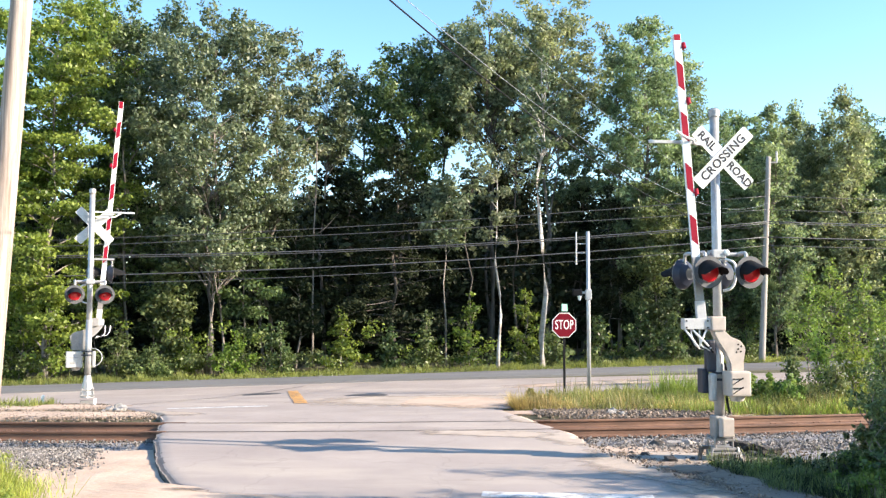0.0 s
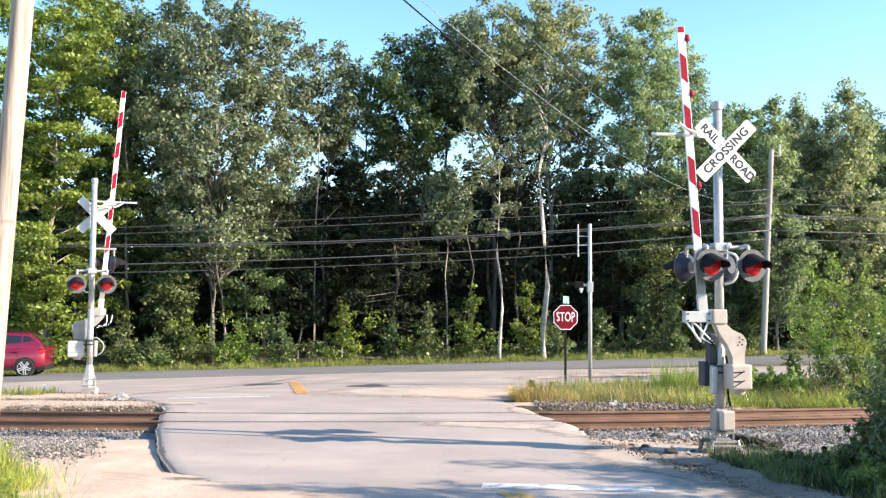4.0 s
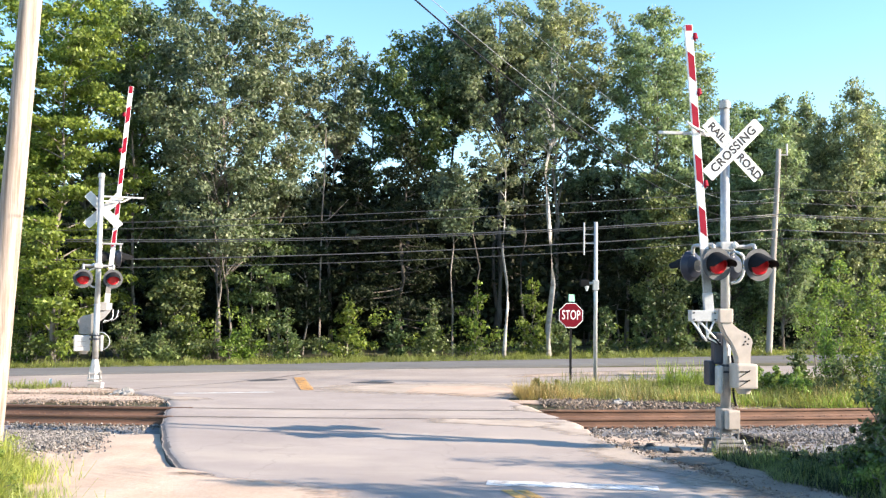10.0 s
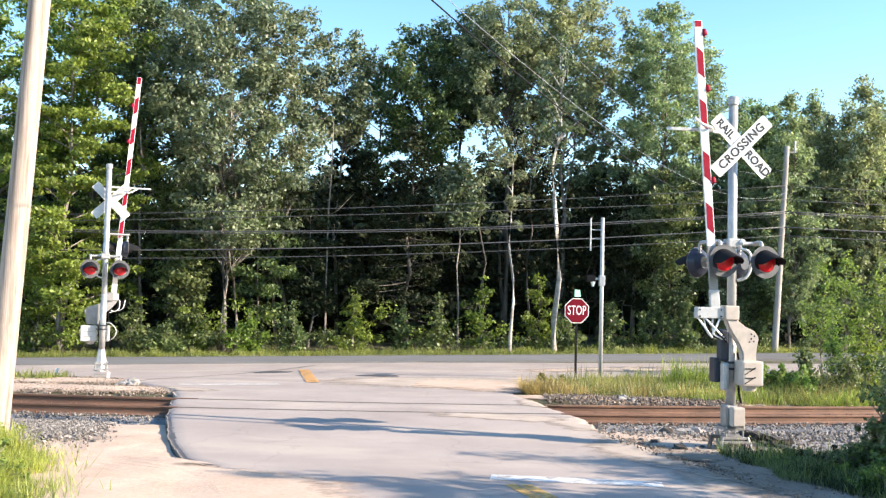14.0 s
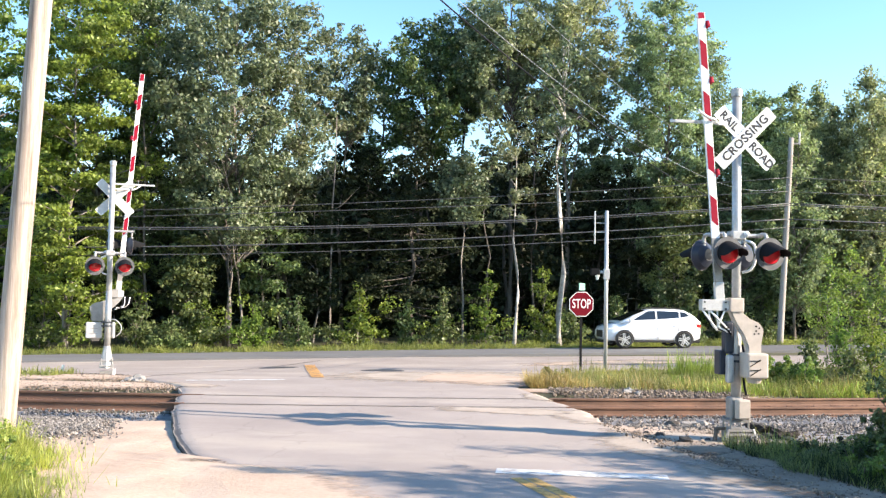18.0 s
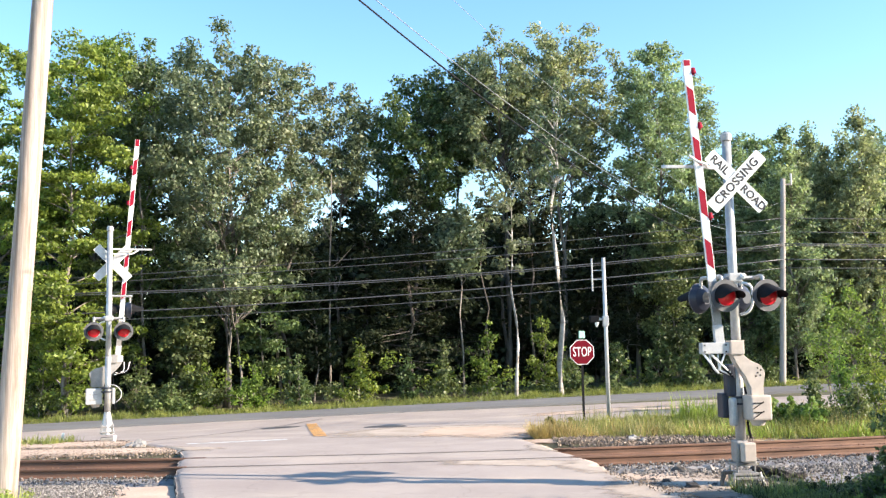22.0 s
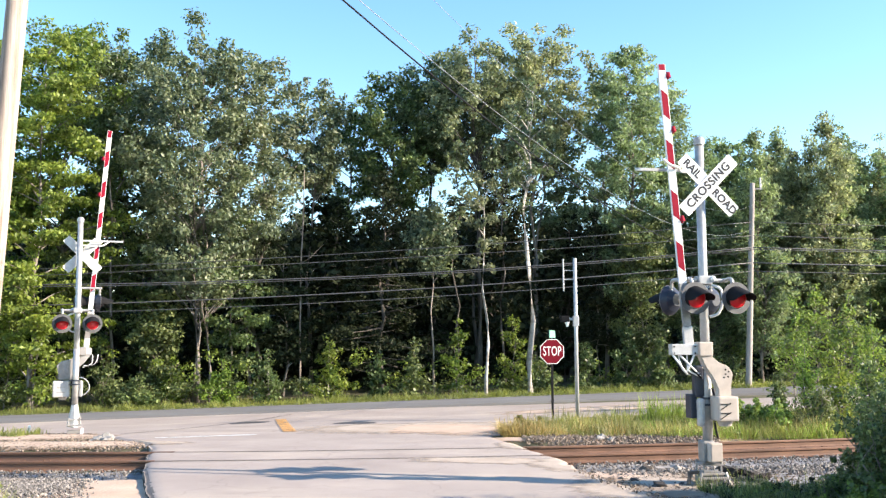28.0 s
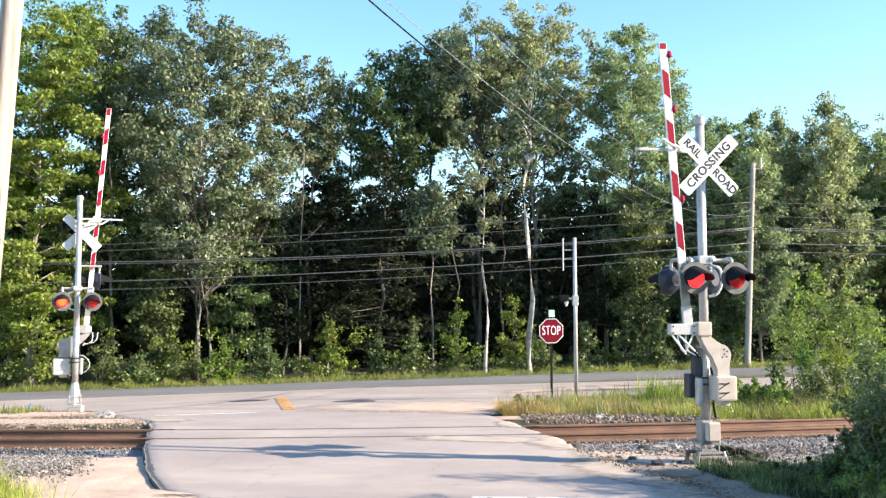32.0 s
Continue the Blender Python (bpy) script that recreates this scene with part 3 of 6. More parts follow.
ribbon("crack", [(x + 0.035 * noise.noise((y * 9, 2, 0)), y) for x, y in smooth_xy([(2.55, 13.6), (2.8, 13.25), (3.05, 12.95), (3.3, 12.5), (3.55, 12.3), (3.75, 11.9), (4.0, 11.4)])], 0.03, surf, M_SHADOW_CRACK, 0.014, "ragged dark crack along the edge of the asphalt")
patch("dark_blot", -5.9, 31.3, 0.75, 0.5, 0.75, rz_, M_SHADOW_CRACK, "blot of shadow laid on the asphalt as dark colour", 31.0, 0.02)
patch("dark_blot", -2.3, 29.6, 0.72, 0.6, -0.4, rz_, M_SHADOW_CRACK, "blot of shadow laid on the asphalt as dark colour", 34.0, 0.02)

# ---- the railway ----
for side, (xa, xb) in enumerate(((-44.0, -5.35), (2.5, 60.0))):
    rows = []
    for x in np.linspace(xa, xb, int((xb - xa) / 0.55)):
        rows.append([(x, track_y(x) + o, -0.215 + h + 0.02 * noise.noise((x * 1.7, o * 1.7, 2))) for o, h in ((2.9, 0.08), (2.1, 0.07), (1.4, 0.06), (0.95, 0.085), (0.6, 0.03), (0, 0.03), (-0.6, 0.03), (-0.95, 0.085), (-1.4, 0.08), (-2.1, 0.05), (-2.9, 0.06))])
    b = strip_sheet("ballast_bed", rows, M_BED, 0.2)
    tagged(b, "bed of grey crushed stone under the track", "ballast", kind="structure")


def rail_section():
    """Half profile of a rail: x across, z up, foot at 0."""
    h = [(0.0695, 0.0), (0.0695, 0.012), (0.02, 0.028), (0.009, 0.05), (0.009, 0.12), (0.034, 0.136), (0.035, 0.165), (0.028, 0.176), (0.0, 0.18)]
    return h + [(-a, b) for a, b in h[-2::-1]]


def rail(off, x0, x1, zbase):
    prof = rail_section()
    xs = list(np.linspace(x0, x1, int((x1 - x0) / 0.6) + 2))
    vs, fs = [], []
    n = len(prof)
    for x in xs:
        y = track_y(x)
        s = (track_y(x + 0.1) - track_y(x - 0.1)) / 0.2
        nn = Vector((-s, 1)).normalized()
        for a, b in prof:
            vs.append((x + nn.x * (off + a), y + nn.y * (off + a), zbase + b))
    for j in range(len(xs) - 1):
        for i in range(n - 1):
            fs.append((j * n + i, (j + 1) * n + i, (j + 1) * n + i + 1, j * n + i + 1))
    fs += [tuple(range(n)), tuple((len(xs) - 1) * n + i for i in range(n))[::-1]]
    me = mesh_from("rail", vs, fs, M_RUST)
    me.materials.append(M_RAILTOP)
    for p in me.polygons:
        if p.normal.z > 0.9 and p.center.z > zbase + 0.17:
            p.material_index = 1
    return me


track = thing("railway_track", "single track of rusty brown rails on timber ties", "railway track", kind="structure")
RAIL_Z = -0.112
for off in (-0.7525, 0.7525):
    for x0, x1 in ((-44, -5.2), (2.0, 60)):
        part("rail", rail(off, x0, x1, RAIL_Z), None, track)
    # the rail heads show as dark flangeway slots in the asphalt
    vs, fs = [], []
    xs = list(np.arange(-5.62, 2.31, 0.3)) + [2.3]
    for x in xs:
        for o in (-0.055, 0.055):
            vs.append((x, track_y(x) + off + o * 1.0, rz_(x, track_y(x) + off) + 0.004))
    fs = [(2 * i, 2 * i + 1, 2 * i + 3, 2 * i + 2) for i in range(len(xs) - 1)]
    part("rail_in_asphalt", mesh_from("rail_in_asphalt", vs, fs, M_TIE), None, track, "dark flangeway slot with a sunken rail head")
bm = B(-0.1, -0.17, -0.012, 0.1, 0.17, 0.012, 0.004)
for u in (-0.06, 0.06):
    for v in (-0.1, 0.1):
        box(bm, u - 0.012, v - 0.018, 0.01, u + 0.012, v + 0.018, 0.045)
plate_me = bpy.data.meshes.new("tie_plate")
bm.to_mesh(plate_me)
bm.free()
plate_me.materials.append(M_RUST)
tie_me = None
x = -14.0
while x < 14:
    if not -5.7 < x < 2.2:
        if tie_me is None:
            bm = B(-0.115, -1.3, -0.17, 0.115, 1.3, 0.0, 0.012)
            tie_me = bpy.data.meshes.new("tie")
            bm.to_mesh(tie_me)
            bm.free()
            tie_me.materials.append(M_TIE)
        s = math.degrees(math.atan(0.1 + 0.016 * max(-12, min(12, x))))
        for off in (-0.7525, 0.7525):
            part("tie_plate", plate_me, None, track, m=pose(x - off * math.sin(radians(s)), track_y(x) + off * math.cos(radians(s)), RAIL_Z - 0.012, 0, 0, s))
        part("tie", tie_me, None, track, m=pose(x, track_y(x), -0.137 + 0.008 * rng.uniform(-1, 1), 0, 0, s + rng.uniform(-1.5, 1.5)))
    x += 0.52


def stones(name, spots, label, material=None):
    """Loose angular stones, joined."""
    vs, fs = [], []
    base = [(1, 0, 0), (-1, 0, 0), (0, 1, 0), (0, -1, 0), (0, 0, 1), (0, 0, -1)]
    tri = [(0, 2, 4), (2, 1, 4), (1, 3, 4), (3, 0, 4), (2, 0, 5), (1, 2, 5), (3, 1, 5), (0, 3, 5)]
    r = random.Random(hash(len(spots)) % 1000)
    for (x, y, z, s) in spots:
        e = Euler((r.uniform(0, 6), r.uniform(0, 6), r.uniform(0, 6))).to_matrix()
        k = len(vs)
        sc = (s * r.uniform(0.6, 1.2), s * r.uniform(0.6, 1.2), s * r.uniform(0.6, 1.1))
        for b in base:
            v = e @ Vector((b[0] * sc[0] * r.uniform(0.7, 1.2), b[1] * sc[1] * r.uniform(0.7, 1.2), b[2] * sc[2] * r.uniform(0.7, 1.2)))
            vs.append((x + v.x, y + v.y, z + v.z))
        fs += [(a + k, b2 + k, c + k) for a, b2, c in tri]
    ob = new(name, mesh_from(name, vs, fs, material or M_STONE))
    return tagged(ob, label, "stones", kind="stuff")


rng = random.Random(11)
spots = []
for _ in range(26000):
    x = rng.uniform(-15, 15)
    o = rng.uniform(-2.9, 2.9)
    if -5.35 < x < 2.7:
        continue
    y = track_y(x) + o
    spots.append((x, y, -0.165 + 0.03 * rng.random() + (0.055 if 0.85 < abs(o) < 1.7 else 0.025 if abs(o) > 0.85 else 0.0), rng.uniform(0.014, 0.036)))
stones("ballast_stones", spots, "grey crushed ballast stones along the rails")
spots = []
for _ in range(8500):
    x, y = rng.gauss(-7.0, 1.0), rng.gauss(16.0, 0.85)
    if x < lerp_table(ROAD_L, y) - 0.75 - 0.6 * rng.random() and y < 17.4:
        spots.append((x, y, gz(x, y) + 0.055, rng.uniform(0.014, 0.036)))
stones("loose_gravel", spots, "loose grey-brown gravel on sand beside the ballast")
spots = []
for _ in range(4200):
    x, y = 2.1 + 4.6 * rng.random() ** 0.9, rng.gauss(22.35, 0.42)
    spots.append((x, y, gz(x, y) + 0.02 + 0.06 * rng.random(), rng.uniform(0.014, 0.045)))
for _ in range(900):
    x, y = rng.uniform(2.9, 8.0), rng.gauss(16.2, 0.7)
    spots.append((x, y, gz(x, y) + 0.03, rng.uniform(0.012, 0.04)))
for _ in range(2600):
    x, y = rng.uniform(-12.5, -6.3), rng.gauss(21.7, 0.5)
    spots.append((x, y, gz(x, y) + 0.03, rng.uniform(0.015, 0.04)))
for _ in range(2200):
    x, y = rng.uniform(-13.0, -6.8), rng.uniform(22.2, 25.9)
    if x < lerp_table(ROAD_L, y) - 0.15:
        spots.append((x, y, gz(x, y) + 0.035, rng.uniform(0.012, 0.035)))
stones("loose_gravel", spots, "loose brown gravel beside the crossing", M_STONE_BROWN)
spots = []
for _ in range(2600):
    x, y = rng.uniform(2.9, 9.0), rng.gauss(16.9 - 0.12 * rng.random(), 0.35)
    if x > lerp_table(ROAD_R, y) + 0.3:
        spots.append((x, y, gz(x, y) + 0.035 + 0.02 * rng.random(), rng.uniform(0.014, 0.042)))
stones("loose_gravel", spots, "loose grey gravel between signal and rails")


def rock(x, y, s, label, seed, material=M_STONE, flat=0.7):
    bm = bmesh.new()
    bmesh.ops.create_icosphere(bm, subdivisions=2, radius=s)
    for v in bm.verts:
        k = 1 + 0.6 * noise.noise(v.co / s * 1.3 + Vector((seed, 0, 0))) + 0.3 * noise.noise(v.co / s * 3.1 + Vector((0, seed, 0)))
        v.co = Vector((v.co.x * k, v.co.y * k, v.co.z * k * flat))
    ob = part("rock", bm, material, None)
    ob.matrix_basis = pose(x, y, gz(x, y) + s * flat * 0.45, 0, 0, seed * 77)
    return tagged(ob, label, "rock", "rocks by the crossing")


M_ROCK_DARK = rough_mat("broken_asphalt", (0.02, 0.018, 0.017), (0.075, 0.068, 0.062), 5, 40, 0.95, 0, 0.6, 0.02)
M_ROCK_PALE = rough_mat("pale_rock", (0.2, 0.19, 0.175), (0.38, 0.36, 0.34), 5, 40, 0.9, 0, 0.5, 0.02)
for i, (x, y, s) in enumerate(((-7.95, 23.3, 0.12), (-7.75, 23.1, 0.1), (-7.85, 23.5, 0.17), (-7.65, 22.9, 0.07), (-8.0, 22.9, 0.06), (-7.72, 23.35, 0.09))):
    rock(x, y, s, "pale grey broken rock on the gravel", i + 1.3, M_ROCK_PALE)
for i, (x, y, s) in enumerate(((3.25, 15.6, 0.10), (3.5, 15.05, 0.12), (3.1, 15.9, 0.07), (3.9, 15.2, 0.08), (3.4, 15.3, 0.06), (3.65, 15.45, 0.07), (3.2, 15.25, 0.05), (3.75, 14.85, 0.06), (3.0, 15.5, 0.05), (5.0, 15.7, 0.12), (5.25, 15.55, 0.09), (2.75, 16.6, 0.08))):
    rock(x, y, s, "dark lump of broken asphalt by the road", i + 5.7, M_ROCK_DARK, 0.55)
for i, (x, y, s) in enumerate(((3.85, 22.2, 0.12), (4.1, 22.15, 0.10), (3.95, 22.45, 0.13), (3.7, 22.3, 0.07), (4.2, 22.35, 0.08), (5.1, 22.6, 0.08))):
    rock(x, y, s, "pale flat rock on the gravel bank", i + 9.1, M_ROCK_PALE, 0.8)


# ---- plants ----
def leaves(rs, centres, per, spread, size, flat=0.65, heart=0.4, face=0.75):
    """Loose leaf quads in clumps round centres, facing outwards and up: array (n, 4, 3)."""
    c = np.repeat(np.asarray(centres, float), per, axis=0)
    n = len(c)
    d = rs.normal(size=(n, 3))
    d /= np.linalg.norm(d, axis=1)[:, None]
    p = c + d * (rs.random((n, 1)) ** heart) * (np.asarray(spread) * np.array([1, 1, flat]))
    nrm = d * face + rs.normal(size=(n, 3)) * (1.0 - 0.6 * face) + np.array([0, 0, 0.6 * face])
    a = rs.normal(size=(n, 3)) + d * 0.4 - np.array([0, 0, 0.3])
    b = np.cross(a, nrm)
    b /= np.linalg.norm(b, axis=1)[:, None] + 1e-9
    a = np.cross(nrm, b)
    a /= np.linalg.norm(a, axis=1)[:, None] + 1e-9
    s = size * rs.uniform(0.55, 1.3, (n, 1))
    w = s * rs.uniform(0.45, 0.7, (n, 1))
    return np.stack([p - a * s, p + b * w, p + a * s, p - b * w], axis=1)


def limb_points(rs, p0, p1, wob, n=5):
    p0, p1 = Vector(p0), Vector(p1)
    out = []
    for k in range(n + 1):
        u = k / n
        q = p0.lerp(p1, u)
        q += Vector(rs.normal(size=3)) * wob * math.sin(math.pi * min(1, u * 1.0 + 0.05)) if 0 < k < n else Vector((0, 0, 0))
        out.append(q)
    return out


def crown_width(kind, u):
    """Half width of a crown, from its foot (u = 0) to its top (u = 1), as a share of the widest."""
    if kind == "conifer":
        return (1 - u) ** 0.8 + 0.06
    if kind == "column":
        return (0.6 + 0.4 * sm(0, 0.3, u)) * (1 - 0.94 * max(0.0, (u - 0.3) / 0.7) ** 1.3)
    if kind == "vase":
        return (0.3 + 0.7 * sm(0, 0.55, u)) * math.sqrt(max(0.0, 1 - max(0.0, (u - 0.55) / 0.455) ** 2.6))
    return (0.62 + 0.38 * sm(0, 0.4, u)) * math.sqrt(max(0.0, 1 - max(0.0, (u - 0.45) / 0.555) ** 2.8))


def tree_meshes(seed, height, crown_low, radius, kind, trunk_r, boughs=60, clump=0.55, dense=84, leaf=0.102, lean=0.0, rise=0.7, fork=0, face=0.6):
    """Trunk-with-limbs mesh and crown mesh of one tree: boughs leave the trunk and carry clumps of leaves along their outer half."""
    rs = np.random.RandomState(seed)
    vs, fs = [], []

    def add(pts, radii, seg):
        v, f = tube_arrays(pts, radii, seg)
        k = len(vs)
        vs.extend(v)
        fs.extend([tuple(i + k for i in q) for q in f])

    stems = []
    for k in range(1 + fork):
        tip = Vector((lean * height + (rs.normal() * radius * 0.35 if k else 0), rs.normal() * (0.2 if not k else 0.8), height * (0.95 if not k else 0.82)))
        foot = (0, 0, -0.2) if not k else (0.28 * k * (-1) ** k, 0.1 * rs.normal(), -0.2)
        sp = limb_points(rs, foot, tip, 0.014 * height, 8)
        stems.append(sp)
        tr = trunk_r * (1 if not k else 0.7)
        add(sp, [tr * (1 - 0.86 * j / 8) * (1.25 if j == 0 else 1) for j in range(9)], 9)

    def on_stem(sp, z):
        q = 8 * min(0.999, max(0.0, z / sp[-1].z))
        return sp[int(q)].lerp(sp[int(q) + 1], q - int(q))

    cents, sizes = [], []
    lob, ph = rs.uniform(0.1, 0.3), rs.random() * 6
    for i in range(boughs):
        u = (i + rs.random()) / boughs
        z = crown_low + (height - crown_low) * u
        az = i * 2.39996 + rs.normal() * 0.35
        r = radius * crown_width(kind, u) * rs.uniform(0.62, 1.08) * (1 + lob * math.sin(3 * az + ph + 4 * u))
        sp = stems[i % len(stems)]
        c = on_stem(sp, z)
        tip = Vector((c.x + math.cos(az) * r, c.y + math.sin(az) * r, z + rs.normal() * 0.3))
        st = on_stem(sp, max(0.45 * crown_low, z - r * rise * rs.uniform(0.7, 1.2)))
        mid = st.lerp(tip, 0.5) + Vector((rs.normal() * 0.08 * r, rs.normal() * 0.08 * r, (0.12 if kind != "conifer" else -0.05) * r))
        curve = [st.lerp(mid, q).lerp(mid.lerp(tip, q), q) for q in (0, 0.2, 0.4, 0.6, 0.8, 1.0)]
        lr = max(0.016, trunk_r * 0.38 * (1 - 0.6 * u))
        add(curve, [lr * (1 - 0.16 * q) for q in range(6)], 5)
        n = max(2, int(round(r / (clump * (0.95 if kind == "oak" else 0.85)))) + 1)
        for k in range(n):
            f = 1.0 - (0.52 if kind == "oak" else 0.62) * (k / max(1, n - 1)) ** 0.9
            j = min(4, int(f * 5))
            p = curve[j].lerp(curve[j + 1], f * 5 - j)
            off = Vector((rs.normal(), rs.normal(), rs.normal() * 0.6)) * (0.11 * r + 0.15 * clump) * (1.0 if k else 0.4)
            q = p + off
            if k and k % 2 == 0:
                add([p, p.lerp(q, 0.5) + Vector((0, 0, 0.04)), q], [lr * 0.3, lr * 0.22, 0.006], 4)
            cents.append(tuple(q))
            sizes.append(clump * rs.uniform(0.55, 1.2) * (1.0 if f > 0.55 else 0.8))
    flat = {"conifer": 0.35, "layered": 0.3, "spray": 0.5}.get(kind, 0.72)
    sz = np.array(sizes)
    per = np.maximum(8, (dense * (sz / clump) ** 2)).astype(int)
    lv = leaves(rs, cents, per, np.repeat(sz, per)[:, None], leaf, flat, 0.5, face)
    return vs, fs, lv


def tree(x, y, height, crown_low, radius, seed, kind, trunk_r, bark, leafm, label, name="tree", group="trees of the wood edge", **k):
    vs, fs, lv = tree_meshes(seed, height, crown_low, radius, kind, trunk_r, **k)
    t = thing(name, label, "tree", pose(x, y, gz(x, y)), group)
    part("trunk", mesh_from("trunk", vs, fs, bark, True), None, t)
    part("crown", quads_mesh("crown", lv, leafm), None, t)
    return t


def px(p, y):
    """World x at depth y of a column in the camera's picture."""
    return (p - 784) / 1700 * y


def pz(q, y):
    return 2.2 + (562 - q) / 1700 * y


OAK = "tall oak with a broad grey-green crown and open limbs"
MAPLE = "maple with a bright yellow-green layered crown"
ASPEN = "slim aspen with a tall narrow olive-green crown"
POPLAR = "tall poplar with a loose crown on bare lower trunk"
PINE = "dark green pine with drooping boughs among the hardwoods"
BIRCH = "white-barked birch with a high thin crown"
# column, depth, top, crown foot, half width: picture positions fitted to the camera's view, turned into metres
for (b, y, top, low, half, seed, kind, tr, bark, lf, lab, kw) in (
    (85, 41, -22, 580, 140, 1, "layered", 0.13, M_BARK, M_LEAF_BRIGHT, MAPLE, dict(boughs=46, clump=0.8, dense=184, rise=0.4)),
    (-60, 43, -40, 570, 140, 2, "layered", 0.18, M_BARK, M_LEAF_BRIGHT, MAPLE, dict(boughs=46, clump=0.75, dense=128, rise=0.5)),
    (130, 48, -35, 330, 150, 18, "oak", 0.15, M_BARK, M_LEAF_BRIGHT, MAPLE, dict(boughs=64, clump=0.65, dense=104)),
    (215, 47, -15, 430, 95, 3, "oak", 0.14, M_BARK, M_LEAF, OAK, dict(boughs=54)),
    (375, 44, -14, 440, 150, 4, "oak", 0.10, M_BARK, M_LEAF_OLIVE, OAK, dict(boughs=92, fork=2, rise=0.9)),
    (290, 48, 0, 300, 105, 5, "oak", 0.13, M_BARK, M_LEAF_OLIVE, OAK, dict(boughs=46, fork=1)),
    (480, 47, 28, 400, 95, 6, "oak", 0.12, M_BARK, M_LEAF_OLIVE, OAK, dict(boughs=44, fork=1)),
    (575, 50, 92, 260, 80, 7, "oak", 0.11, M_BARK, M_LEAF_OLIVE, OAK, dict(boughs=38, rise=0.9)),
    (640, 55, 120, 350, 60, 8, "oak", 0.12, M_BARK_SHADED, M_LEAF, POPLAR, dict(boughs=36)),
    (712, 51, 84, 300, 88, 9, "oak", 0.14, M_BARK_SHADED, M_LEAF, POPLAR, dict(boughs=66, fork=1, rise=0.9)),
    (785, 52, 55, 230, 78, 17, "oak", 0.13, M_BARK_SHADED, M_LEAF_OLIVE, POPLAR, dict(boughs=54, rise=0.9)),
    (868, 50, 18, 215, 95, 10, "oak", 0.16, M_BARK_SHADED, M_LEAF_POPLAR, POPLAR, dict(boughs=76, fork=1, rise=1.1)),
    (915, 55, 215, 430, 52, 23, "oak", 0.12, M_BARK_SHADED, M_LEAF_DARK_SHADED, "hardwood deep in the wood, leaves coloured dark for shade", dict(boughs=44)),
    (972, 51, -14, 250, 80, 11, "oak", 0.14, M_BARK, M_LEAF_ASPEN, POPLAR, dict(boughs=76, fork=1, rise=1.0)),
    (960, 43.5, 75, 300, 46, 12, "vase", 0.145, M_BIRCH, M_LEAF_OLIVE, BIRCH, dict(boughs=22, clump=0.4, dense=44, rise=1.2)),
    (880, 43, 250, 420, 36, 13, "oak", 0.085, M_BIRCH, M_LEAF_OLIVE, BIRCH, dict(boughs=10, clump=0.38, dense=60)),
    (832, 47, 185, 330, 42, 19, "vase", 0.07, M_BARK_SHADED, M_LEAF_OLIVE, "half-bare poplar with thin twigs in a gap", dict(boughs=26, clump=0.28, dense=7, rise=1.0)),
    (915, 47, 190, 330, 36, 20, "vase", 0.07, M_BARK_SHADED, M_LEAF_OLIVE, "half-bare poplar with thin twigs in a gap", dict(boughs=22, clump=0.3, dense=12, rise=1.0)),
    (1146, 48, 16, 480, 76, 14, "oak", 0.14, M_BARK, M_LEAF_ASPEN, ASPEN, dict(boughs=120, clump=0.46, dense=84, leaf=0.085, face=0.25)),
    (1095, 50, 95, 480, 46, 15, "oak", 0.12, M_BARK, M_LEAF_ASPEN, ASPEN, dict(boughs=54, clump=0.48, leaf=0.085, face=0.25)),
    (1205, 51, 95, 480, 55, 16, "oak", 0.12, M_BARK, M_LEAF_ASPEN, ASPEN, dict(boughs=70, clump=0.48, leaf=0.085, face=0.25)),
):
    tree(px(b, y), y, pz(top, y), max(1.0, pz(low, y)), half / 1700 * y, seed, kind, tr, bark, lf, lab, **kw)
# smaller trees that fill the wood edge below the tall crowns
# Three of them have the wood's shade put into a darker leaf colour.
for i, (b, y, topq, low, half, lf) in enumerate(((20, 48, 200, 520, 85, M_LEAF), (175, 45.5, 360, 560, 55, M_LEAF), (275, 46, 350, 580, 55, M_LEAF), (430, 45, 330, 590, 70, M_LEAF), (525, 46, 370, 580, 50, M_LEAF_DARK_SHADED), (1080, 48.5, 340, 560, 46, M_LEAF_DARK_SHADED), (1165, 47, 330, 590, 50, M_LEAF), (1255, 49, 255, 590, 60, M_LEAF_ASPEN), (1335, 50, 265, 590, 60, M_LEAF_ASPEN), (1425, 50, 270, 590, 60, M_LEAF_ASPEN), (1515, 50, 270, 590, 60, M_LEAF_ASPEN), (1600, 50, 260, 590, 60, M_LEAF_ASPEN), (590, 54, 290, 420, 45, M_LEAF_DARK_SHADED), (1020, 52, 200, 400, 48, M_LEAF_OLIVE), (-70, 46, 150, 560, 90, M_LEAF), (790, 44.5, 310, 430, 38, M_LEAF_OLIVE), (300, 43.8, 450, 600, 42, M_LEAF))):
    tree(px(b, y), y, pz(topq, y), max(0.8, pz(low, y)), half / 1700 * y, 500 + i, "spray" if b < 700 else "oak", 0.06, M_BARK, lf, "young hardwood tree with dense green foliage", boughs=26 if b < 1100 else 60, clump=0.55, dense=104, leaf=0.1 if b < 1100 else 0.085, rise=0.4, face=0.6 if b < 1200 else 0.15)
# slim aspens farther back along the road
rs_ = random.Random(5)
